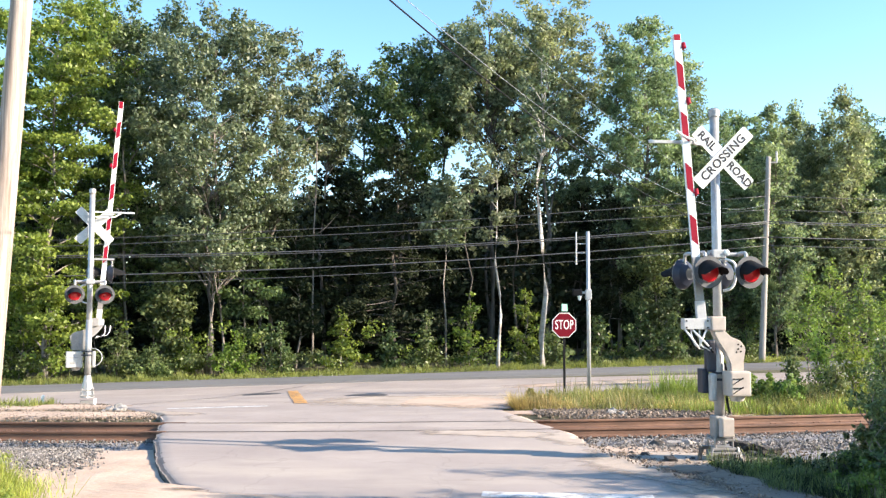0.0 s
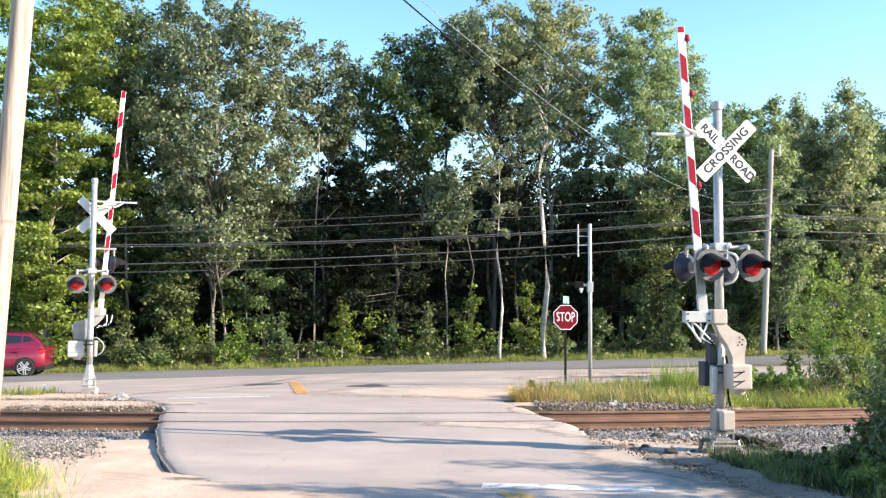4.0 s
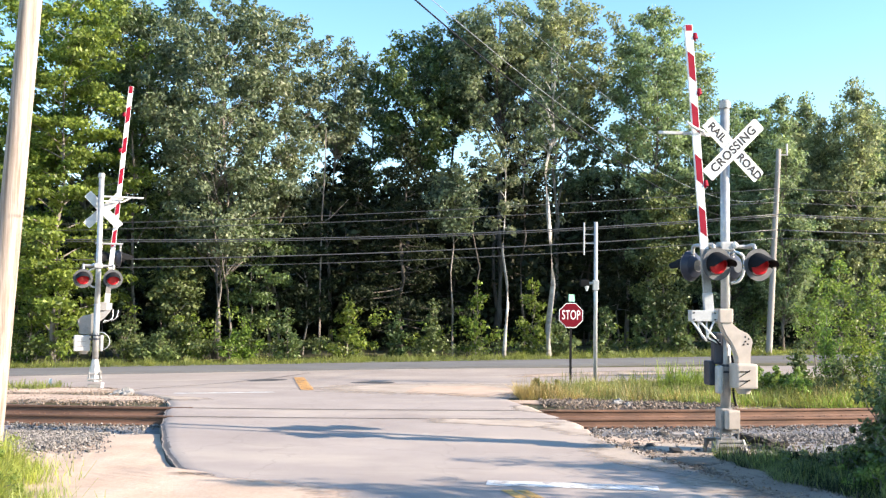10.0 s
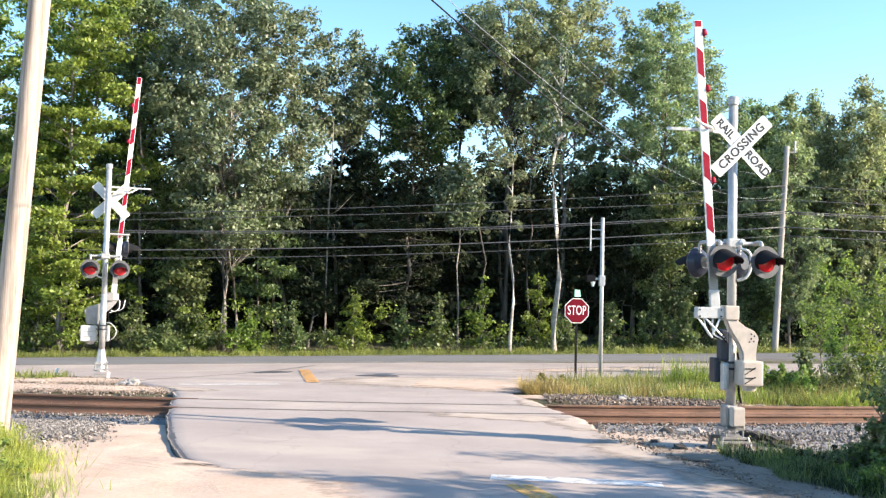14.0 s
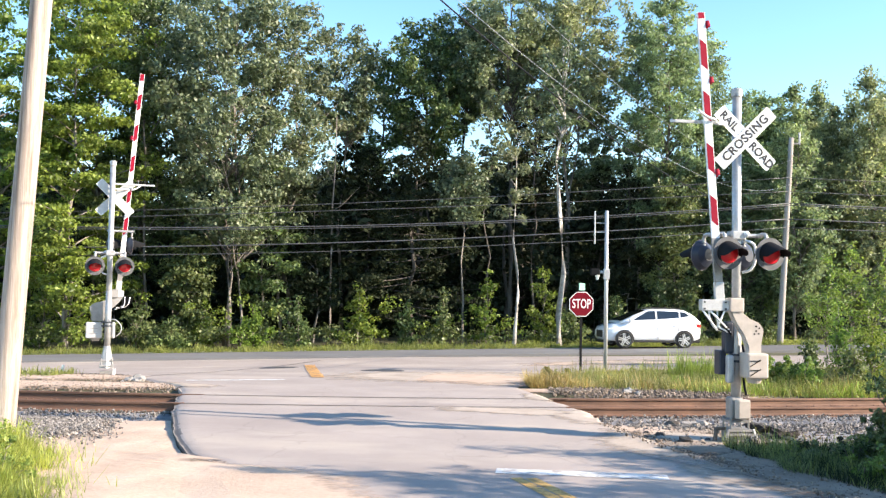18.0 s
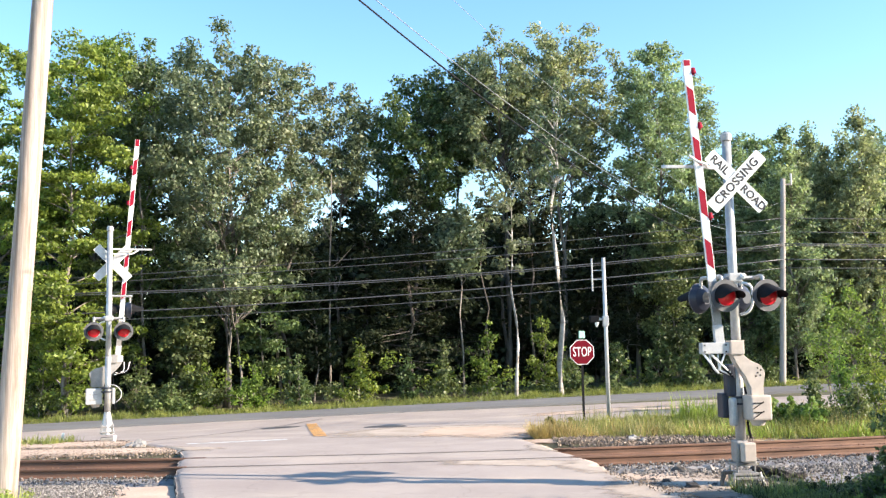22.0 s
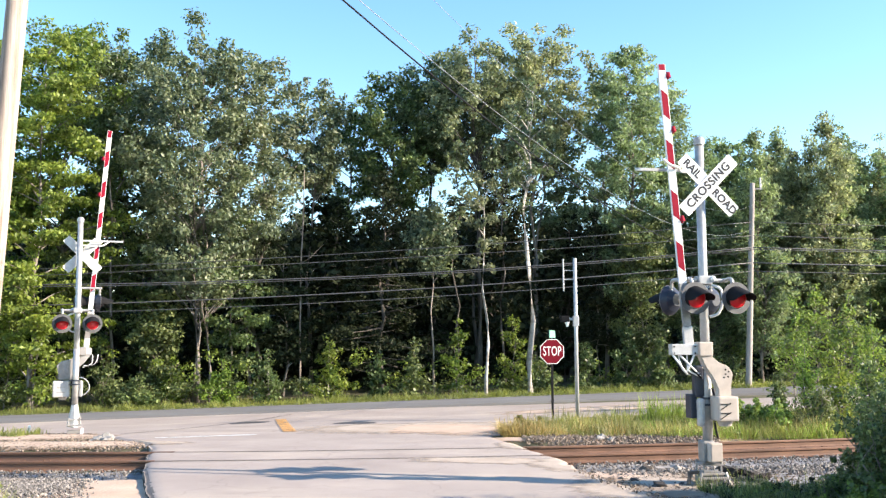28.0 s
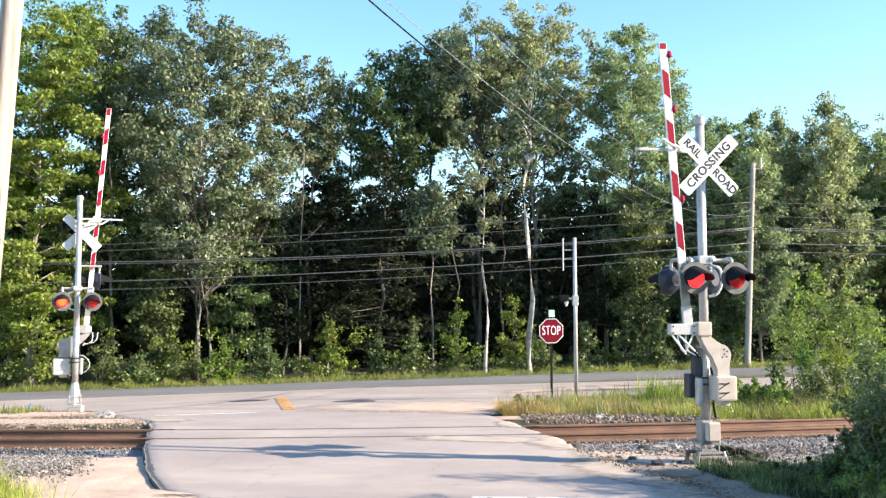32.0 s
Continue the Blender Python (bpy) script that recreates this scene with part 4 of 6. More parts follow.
for i, (b, topq) in enumerate(((1285, 205), (1312, 188), (1345, 210), (1372, 176), (1392, 215), (1412, 182), (1440, 215), (1470, 205), (1500, 152), (1520, 190), (1540, 215), (1562, 232), (1600, 205), (1650, 190), (1700, 200))):
    y = 50 + 0.16 * px(b - 1285, 55) + 5 * rs_.random()
    tree(px(b, y), y, pz(topq + 16, y), 2.2, 1.7 + 0.5 * rs_.random(), 40 + i, "column", 0.09, M_BARK, M_LEAF_ASPEN, ASPEN, boughs=100, clump=0.42, dense=62, leaf=0.085, face=0.15)
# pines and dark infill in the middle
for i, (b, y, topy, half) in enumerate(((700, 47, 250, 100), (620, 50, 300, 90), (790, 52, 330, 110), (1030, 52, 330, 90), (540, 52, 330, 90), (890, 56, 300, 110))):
    tree(px(b, y), y, pz(topy, y), 0.8, half / 1700 * y, 60 + i, "conifer", 0.14, M_BARK_SHADED, M_LEAF_DARK_SHADED, PINE, boughs=64, clump=0.6, dense=70, leaf=0.09, rise=-0.1)


def wood_mass(name, x0, x1, y0, y1, z0, z1, n, seed, material, label, per=120, blob=1.3, leaf=0.17):
    rs = np.random.RandomState(seed)
    c = np.stack([rs.uniform(x0, x1, n), rs.uniform(y0, y1, n), z0 + (z1 - z0) * rs.random(n) ** 1.1], 1)
    c[:, 1] += (c[:, 0]) * MAIN_TURN
    sz = blob * rs.uniform(0.6, 1.3, (n, 1))
    ob = new(name, quads_mesh(name, leaves(rs, c, per, np.repeat(sz, per, axis=0), leaf, 0.7), material))
    return tagged(ob, label, "foliage", kind="stuff")


# The far woods and inner undergrowth have deep shade put into their colour.
wood_mass("far_woods", -70, 90, 62, 76, 0, 12.0, 1100, 1, M_LEAF_DARK_SHADED, "dense woods behind the wood edge, coloured dark for shade", 70, 1.8, 0.36)
wood_mass("far_woods", -75, 95, 78, 86, 0, 10.0, 650, 22, M_LEAF_DARK_SHADED, "dense woods deep behind, coloured dark for shade", 50, 2.4, 0.6)
wood_mass("understory", -34, 36, 48, 60, 0.2, 8.5, 520, 2, M_LEAF_DARK_SHADED, "undergrowth inside the wood, coloured dark for shade", 70, 1.25, 0.2)
# Out of view to the right: keeps the low sun off the inner wood.
wood_mass("far_woods", 48, 85, 48, 58, 0, 8.0, 200, 21, M_LEAF_DARK_SHADED, "unseen woods farther along the road, added to block the sun", 70, 1.7, 0.34)
wood_mass("far_woods", -70, 90, 60, 66, -0.5, 8.0, 1150, 9, M_LEAF_DARK_SHADED, "dense undergrowth far inside the wood, coloured dark for shade", 70, 1.9, 0.38)
wood_mass("understory", -34, -8, 45.5, 49, 0.2, 6.5, 45, 3, M_LEAF, "leafy green undergrowth at the wood edge", 230, 0.9, 0.085)
wood_mass("understory", 14, 34, 45.5, 50, 0.2, 6.0, 130, 4, M_LEAF_ASPEN, "leafy green undergrowth at the wood edge", 230, 0.9, 0.085)
wood_mass("undergrowth", -26, 28, 43.3, 45.5, 0.1, 1.9, 60, 12, M_LEAF_BRIGHT, "bright green low growth along the wood edge", 70, 0.5, 0.075)
wood_mass("undergrowth", -26, 28, 43.0, 46.5, 0.05, 0.6, 330, 13, M_LEAF, "low ferny green growth at the foot of the wood", 50, 0.42, 0.07)
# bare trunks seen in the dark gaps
for i, (b, y, topy, r, bk) in enumerate(((225, 45, 200, 0.09, M_BARK), (555, 46, 240, 0.06, M_BARK), (790, 52, 300, 0.08, M_BARK_SHADED), (1490, 60, 340, 0.1, M_BARK), (300, 48, 150, 0.09, M_BARK), (130, 46, 150, 0.09, M_BARK))):
    x = px(b, y)
    h = pz(topy, y)
    t = thing("bare_trunk", "slim bare tree trunk standing in the wood edge", "tree", pose(x, y, gz(x, y)), "bare trunks")
    rs = np.random.RandomState(200 + i)
    v, f = tube_arrays(limb_points(rs, (0, 0, -0.2), (rs.normal() * 0.3, 0, h), 0.12, 7), [r * (1 - 0.09 * k) for k in range(8)], 8)
    part("trunk", mesh_from("trunk", v, f, bk, True), None, t)
    for k in range(4):
        z = h * (0.45 + 0.13 * k)
        a = rs.random() * 6
        v, f = tube_arrays(limb_points(rs, (0, 0, z), (math.cos(a) * 1.3, math.sin(a) * 0.6, z + 0.9 + rs.random()), 0.1, 4), [r * 0.35 * (1 - 0.2 * q) for q in range(5)], 5)
        part("branch", mesh_from("branch", v, f, bk, True), None, t)


def bush(x, y, h, r, seed, material, label, n=26, per=110, leaf=0.09, name="bush", group="bushes", puff=0.2):
    rs = np.random.RandomState(seed)
    t = thing(name, label, "bush", pose(x, y, gz(x, y)), group)
    vs, fs, cents = [], [], []
    shoots = max(4, n // 4)
    for i in range(shoots):
        a, q = rs.random() * 6.283, rs.random() ** 0.7
        hh = h * (0.45 + 0.55 * rs.random()) if i else h * 0.97
        tip = Vector((math.cos(a) * r * q, math.sin(a) * r * q, hh * (1 - 0.35 * q)))
        foot = Vector((tip.x * 0.35, tip.y * 0.35, -0.05))
        pts = limb_points(rs, foot, tip, 0.05 * h, 5)
        v, f = tube_arrays(pts, [0.02, 0.017, 0.013, 0.01, 0.007, 0.004], 4)
        k = len(vs)
        vs += v
        fs += [tuple(j + k for j in g) for g in f]
        for u in np.linspace(0.25, 1.0, 5):
            p = foot.lerp(tip, float(u))
            o = rs.normal(size=3) * r * 0.16
            cents.append((p.x + o[0], p.y + o[1], max(0.06, p.z + o[2] * 0.6)))
    n = len(cents)
    part("stem", mesh_from("stem", vs, fs, M_BARK), None, t)
    sz = puff * (r + h) / 2 * rs.uniform(0.5, 1.4, (n, 1))
    part("foliage", quads_mesh("foliage", leaves(rs, cents, per, np.repeat(sz, per, axis=0), leaf, 0.8), material), None, t)
    return t


SH = "leafy light green shrub at the wood edge"
for i, (b, topy, half, mt) in enumerate(((90, 400, 60, M_LEAF_BRIGHT), (40, 470, 60, M_LEAF_BRIGHT), (330, 600, 45, M_LEAF_BRIGHT), (420, 600, 45, M_LEAF_BRIGHT), (605, 555, 55, M_LEAF_BRIGHT), (690, 598, 22, M_LEAF), (755, 575, 24, M_LEAF), (832, 540, 40, M_LEAF_BRIGHT), (930, 520, 52, M_LEAF_BRIGHT), (985, 590, 40, M_LEAF), (1060, 570, 40, M_LEAF), (1130, 540, 45, M_LEAF), (1190, 560, 40, M_LEAF), (1250, 565, 40, M_LEAF_OLIVE), (210, 590, 60, M_LEAF), (500, 575, 30, M_LEAF), (1320, 595, 40, M_LEAF), (20, 590, 60, M_LEAF), (270, 625, 50, M_LEAF))):
    x0 = px(b, 43)
    y = main_y(x0, 5.6 + 0.8 * (i % 3))
    x0 = px(b, y)
    t = tree(x0, y, max(0.9, pz(topy, y) - gz(x0, y)), 0.1, half / 1700 * y * 0.8, 300 + i, "column", 0.035, M_BARK, mt, SH, name="shrub", group="shrubs of the wood edge", boughs=24, clump=0.3, dense=34, leaf=0.08)
    t["category"] = "shrub"
for i, (b, y, topy, half, low, mt) in enumerate(((1425, 33, 500, 38, 1.0, M_WEED), (1468, 31, 470, 46, 1.0, M_WEED), (1528, 30, 490, 48, 0.95, M_WEED), (1447, 29, 600, 20, 0.2, M_WEED), (1512, 27, 625, 30, 0.15, M_LEAF_BRIGHT), (1575, 28, 520, 50, 0.5, M_WEED), (1560, 24, 600, 42, 0.2, M_LEAF), (1470, 25.5, 655, 26, 0.1, M_LEAF), (1395, 27, 640, 14, 0.1, M_LEAF))):
    t = tree(px(b, y), y, pz(topy, y), low, half / 1700 * y, 340 + i, "column", 0.03, M_BARK, mt, "leafy green roadside sapling in the sun", name="sapling", group="roadside saplings", boughs=30, clump=0.26, dense=34, leaf=0.052)
    t["category"] = "shrub"
# The shrub at (7.3, 11.4) is out of view, added to shade the grass.
for i, (x, y, h, r) in enumerate(((6.35, 13.2, 1.9, 0.75), (6.9, 12.4, 2.5, 0.9), (6.2, 11.4, 1.1, 0.7), (5.8, 12.3, 1.5, 0.5), (6.25, 12.6, 2.2, 0.6), (6.3, 11.9, 2.1, 0.6), (6.55, 13.9, 1.5, 0.55), (7.3, 13.7, 1.5, 0.7), (7.3, 11.4, 2.4, 0.8), (6.1, 13.4, 1.0, 0.5), (5.85, 12.75, 0.8, 0.45), (6.2, 13.9, 0.8, 0.45))):
    bush(x, y, h, r, 360 + i, M_LEAF, "dark olive-green shrub at the road's edge", 72, 50, 0.034, puff=0.13)


def grass(name, pts, h, material, label, seed, blade=0.012):
    """Tapered blades of grass: one joined mesh."""
    rs = np.random.RandomState(seed)
    p = np.asarray(pts, float)
    n = len(p)
    a = rs.random(n) * 6.283
    hh = h * rs.uniform(0.35, 1.2, n)
    bend = hh * rs.uniform(0.1, 1.1, n)
    hh = hh * (0.35 + 1.2 * np.array([max(0, noise.noise((q[0] * 1.4, q[1] * 1.4, seed)) + 0.42) for q in p]))
    w = blade * rs.uniform(0.7, 1.4, n)
    dx, dy = np.cos(a), np.sin(a)
    sx, sy = -dy * w, dx * w
    q = np.zeros((n, 4, 3))
    q[:, 0] = p + np.stack([sx, sy, 0 * w], 1)
    q[:, 1] = p - np.stack([sx, sy, 0 * w], 1)
    top = p + np.stack([dx * bend, dy * bend, hh], 1)
    q[:, 2] = top - np.stack([sx, sy, 0 * w], 1) * 0.25
    q[:, 3] = top + np.stack([sx, sy, 0 * w], 1) * 0.25
    ob = new(name, quads_mesh(name, q, material))
    return tagged(ob, label, "grass", kind="stuff")


def scatter(n, fx, seed):
    r = random.Random(seed)
    out = []
    while len(out) < n:
        q = fx(r)
        if q and noise.noise((q[0] * 0.7, q[1] * 0.9, seed)) + 0.8 * noise.noise((q[0] * 2.6, q[1] * 2.6, seed)) > r.uniform(-0.75, 0.45):
            out.append((q[0], q[1], gz(*q) - 0.01))
    return out


def verge(r):
    x = r.uniform(-26, 40)
    return x, main_y(x, 3.3 + abs(r.gauss(0, 1.3)))


grass("verge_grass", scatter(46000, verge, 1), 0.26, M_GRASS_GREEN, "sunlit yellow-green verge grass along the through road", 1, 0.012)


def bank(r):
    x, y = r.uniform(1.8, 16), r.uniform(22.2, 30.2)
    lo = 23.2 + 0.5 * noise.noise((x * 0.7, 0, 0)) - 0.8 * sm(4.8, 7.0, x) + 0.11 * max(0, x - 6)
    if y < lo or x < lerp_table(ROAD_R, y) + 0.4:
        return None
    if r.random() > 1.2 - (y - 23) / 12:
        return None
    return x, y


grass("bank_grass", scatter(15000, bank, 2), 0.20, M_GRASS_GREEN, "tall green grass on the bank between track and road", 2, 0.009)
grass("bank_grass", scatter(10000, bank, 3), 0.34, M_GRASS_DRY, "tall straw-coloured grass on the bank", 3, 0.006)
grass("bank_grass", scatter(4000, lambda r: (lambda x: (x, 23.0 + abs(r.gauss(0, 0.8)) + 0.1 * max(0, x - 6)))(1.75 + 8 * r.random() ** 2.6), 8), 0.34, M_STRAW, "dry brown grass on the edge of the bank", 8, 0.007)
grass("bank_grass", scatter(5500, lambda r: (lambda x: (x, 22.5 + 0.11 * max(0, x - 6) + abs(r.gauss(0, 1.3))))(r.uniform(5.2, 13)), 14), 0.26, M_GRASS, "bright yellow-green grass between track and road", 14, 0.012)
grass("bank_grass", scatter(4500, lambda r: (lambda x: (x, 22.5 + 0.11 * max(0, x - 6) + abs(r.gauss(0, 1.1))))(r.uniform(3.5, 13)), 18), 0.3, M_GRASS_DRY, "dry straw-green grass beside the track", 18, 0.008)
for i, (b, y, h, r) in enumerate(((1350, 27.0, 0.5, 0.6), (1385, 26.6, 0.45, 0.6), (1325, 27.6, 0.45, 0.5), (1420, 26.0, 0.5, 0.6))):
    bush(px(b, y), y, h, r, 440 + i, M_LEAF, "low dark green shrub on the bank", 24, 60, 0.05)
grass("tall_weeds", [(px(1205, 27.6) + 0.45 * q[0], 27.6 + 0.3 * q[1], gz(7, 27.6)) for q in np.random.RandomState(9).normal(size=(700, 2))], 0.55, M_GRASS, "tall bright weeds on the bank", 9, 0.012)
grass("corner_grass", scatter(17000, lambda r: (lambda y: (-0.415 * y - r.gauss(0.8, 0.36), y))(13.4 - 3.6 * r.random()), 4), 0.30, M_GRASS, "bright yellow-green grass at the pole's foot", 4, 0.006)
SHOULDER = [(9.0, 6.0), (11.2, 5.1), (12.5, 4.5), (13.4, 4.35), (14.9, 4.1)]


def shoulder(r):
    y = r.uniform(9.5, 14.7)
    d = 2.4 * r.random() ** 1.25 - 0.15
    return lerp_table(SHOULDER, y) + 0.35 * noise.noise((y * 1.7, 3, 0)) + d, y


# Next two use leaf greens, not grass green, to paint in shrub shade.
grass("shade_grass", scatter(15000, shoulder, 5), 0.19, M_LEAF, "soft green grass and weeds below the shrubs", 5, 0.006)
grass("shade_grass", scatter(9000, shoulder, 25), 0.17, M_LEAF_DARK_SHADED, "grass below the shrubs, coloured dark for shade", 25, 0.006)
grass("shade_grass", scatter(3000, shoulder, 15), 0.26, M_GRASS_GREEN, "yellow-green stalks among grass coloured dark for shade", 15, 0.005)
spots = []
for _ in range(2600):
    y = rng.uniform(10.5, 16.6)
    a, b = lerp_table(ROAD_R, y) - 0.25, lerp_table(SHOULDER, y) + 0.5
    x = a + (b - a) * rng.random()
    spots.append((x, y, surf(x, y) + 0.035, rng.uniform(0.005, 0.022) * (1 if rng.random() < 0.93 else 2)))
stones("loose_gravel", spots, "small brown stones and crumbs along the asphalt's edge", M_STONE_BROWN)
for i, (x, y, h) in enumerate(((5.2, 12.3, 0.5), (5.45, 12.0, 0.6), (5.35, 11.6, 0.55), (5.7, 12.2, 0.7), (5.6, 11.4, 0.6), (5.05, 12.0, 0.35))):
    bush(x, y, h, 0.32, 460 + i, M_WEED, "bright green weed at the road's edge", 18, 34, 0.03, "weed", "weeds")
# Some of the weeds have the shrubs' shade put into a darker leaf colour.
for i in range(46):
    x = 4.65 + 2.6 * (i + rng.random()) / 46
    y = 13.75 - 0.45 * (x - 4.6) + rng.uniform(-0.25 - 0.25 * (x - 4.6), 0.35)
    bush(x, y, (0.2 + 0.14 * (x - 4.4)) * rng.uniform(0.75, 1.3), 0.26 + 0.05 * (x - 4.6), 700 + i, M_WEED if i % 5 == 0 else M_LEAF if i % 3 else M_LEAF_DARK_SHADED, "leafy weed in the shade of the shrubs" if i % 5 else "yellow-green weed among the darker growth", 16, 30, 0.024, "weed", "weeds")
grass("shoulder_grass", scatter(3500, lambda r: (r.uniform(-16, -10.2), r.gauss(24.9, 0.6)), 6), 0.2, M_GRASS_GREEN, "low green grass by the far signal", 6, 0.014)
for i, (x, y, h) in enumerate(((-5.9, 12.9, 0.6), (-5.6, 12.3, 0.5), (-5.5, 11.8, 0.55), (-5.2, 11.3, 0.5), (-5.9, 11.9, 0.6), (-6.15, 13.1, 0.5), (-4.95, 10.9, 0.45))):
    bush(x - 0.3, y, h, 0.45, 380 + i, M_GRASS, "bright yellow-green weeds at the pole's foot", 18, 70, 0.022, "weed", "weeds")
for i in range(10):
    x = 6.2 + 3.5 * rng.random()
    bush(x, 23.6 + 2.5 * rng.random(), 0.5 + 0.5 * rng.random(), 0.4, 400 + i, M_WEED, "bright green weed on the bank", 16, 80, 0.04, "weed", "weeds")
bush(2.2, 24.2, 0.55, 0.16, 420, M_GRASS_DRY, "small dry brown shrub at the road corner", 14, 60, 0.04)
bush(2.55, 24.1, 0.5, 0.3, 421, M_GRASS_DRY, "small dry weed at the road corner", 14, 60, 0.04)

# Out of view: these shrubs only shade the grass and the road's edge.
for x, y, h, r in ((9.2, 12.4, 2.8, 1.2), (8.8, 13.1, 2.5, 1.0), (9.7, 11.8, 2.7, 1.2), (8.8, 11.2, 2.6, 1.0), (8.3, 12.0, 2.2, 0.9)):
    bush(x, y, h, r, int(430 + 10 * x + 3 * y), M_LEAF, "unseen dense shrub beside the road, added to cast shade", 120, 80, 0.12)
# unseen trees beside the road, added to cast the shade across the near asphalt
tree(9.6, 9.3, 5.0, 2.0, 1.3, 77, "round", 0.12, M_BARK, M_LEAF, "unseen roadside tree with a loose green crown, added to cast shade", name="roadside_tree", boughs=14, clump=0.45, dense=80, leaf=0.075)
tree(10.4, 11.6, 4.0, 1.8, 1.5, 78, "round", 0.10, M_BARK, M_LEAF, "unseen roadside tree with a loose green crown, added to cast shade", name="roadside_tree", boughs=12, clump=0.45, dense=80, leaf=0.07)

# ---- crossing signals ----
def blade(word, length, width, parent, turn, y, label):
    bl = part("blade", plate([(-length / 2 + 0.02, -width / 2), (length / 2 - 0.02, -width / 2), (length / 2, -width / 2 + 0.02), (length / 2, width / 2 - 0.02), (length / 2 - 0.02, width / 2), (-length / 2 + 0.02, width / 2), (-length / 2, width / 2 - 0.02), (-length / 2, -width / 2 + 0.02)], 0.004), M_WHITE, parent, label, pose(0, y, 0, 0, turn, 0))
    part("back", plate([(-length / 2 + 0.02, -width / 2 + 0.01), (length / 2 - 0.02, -width / 2 + 0.01), (length / 2 - 0.02, width / 2 - 0.01), (-length / 2 + 0.02, width / 2 - 0.01)], 0.002, 0.0045), M_GALV, bl, "bare grey metal back")
    for w, x0 in word:
        part("letters", text_mesh(w, 0.19 if len(w) > 4 else 0.175, M_LETTER, 0.001, 1.1 if len(w) > 4 else 1.0), None, bl, m=pose(x0, -0.0035, 0, 90, 0, 0))
    return bl


def flasher(parent, x, y, z, yaw, lit):
    """One flashing lamp with its round backing, hood and lens; local front is -y."""
    f = part("flasher", C((0, 0.0, 0), (0, 0.012, 0), 0.25, seg=36), M_DISC, parent, "black round backing plate with hooded red lens", pose(x, y, z, 0, 0, yaw))
    bm = bmesh.new()
    cyl(bm, (0, 0.01, 0), (0, 0.10, 0), 0.245, 0.19, 28)
    cyl(bm, (0, 0.10, 0), (0, 0.16, 0), 0.19, 0.10, 28)
    part("housing", bm, M_DARKBLUE, f, smooth=False)
    # hood: a half-open visor
    vs, fs = [], []
    n = 24
    for i in range(n + 1):
        a = radians(-10 + 222 * i / n)
        cut = 0.09 + 0.28 * max(0.0, math.sin(a)) ** 0.42
        for r in (0.186, 0.18):
            for d in (0.0, -cut):
                vs.append((r * math.cos(a), d - 0.002, r * math.sin(a) - 0.34 * abs(d)))
    for i in range(n):
        k, q = i * 4, (i + 1) * 4
        fs += [(k, k + 1, q + 1, q), (k + 2, q + 2, q + 3, k + 3), (k + 1, k + 3, q + 3, q + 1)]
    part("hood", mesh_from("hood", vs, fs, M_BLACK), None, f, "black visor over the lens")
    bm = bmesh.new()
    bmesh.ops.create_uvsphere(bm, u_segments=24, v_segments=12, radius=0.155)
    bmesh.ops.scale(bm, vec=(1, 0.28, 1), verts=bm.verts)
    ln = part("lens", bm, M_LENS, f, "red glass lens of a flashing lamp", pose(0, -0.012, 0), True)
    ln.data.materials.append(M_LIT)
    ln.data.materials.append(lit)
    for p in ln.data.polygons:
        p.material_index = 0 if p.center.y <= 0 else 2 if p.center.y > 0.03 else 1
    ring = bmesh.new()
    bmesh.ops.create_cone(ring, cap_ends=False, segments=30, radius1=0.168, radius2=0.158, depth=0.02, matrix=Matrix.Rotation(radians(90), 4, "X"))
    part("lens_ring", ring, M_ALU, f, m=pose(0, -0.012, 0))
    return f


def stripes(parent, length, w, d, pitch, first):
    """Red slanted bands wrapped round the white arm, both faces."""
    for k in range(int((length - 1.1) / pitch) + 1):
        a, b = length - first - pitch * k, min(length - 0.005, length - first + pitch / 2 - pitch * k)
        s = 0.09 if k else 0.0
        for y in (-d / 2 - 0.003, d / 2 + 0.001):
            part("red_band", plate([(-w / 2 + 0.012, a + s), (w / 2 - 0.012, a), (w / 2 - 0.012, b - 0.0), (-w / 2 + 0.012, min(b + s, length))], 0.002, y), M_RED, parent)


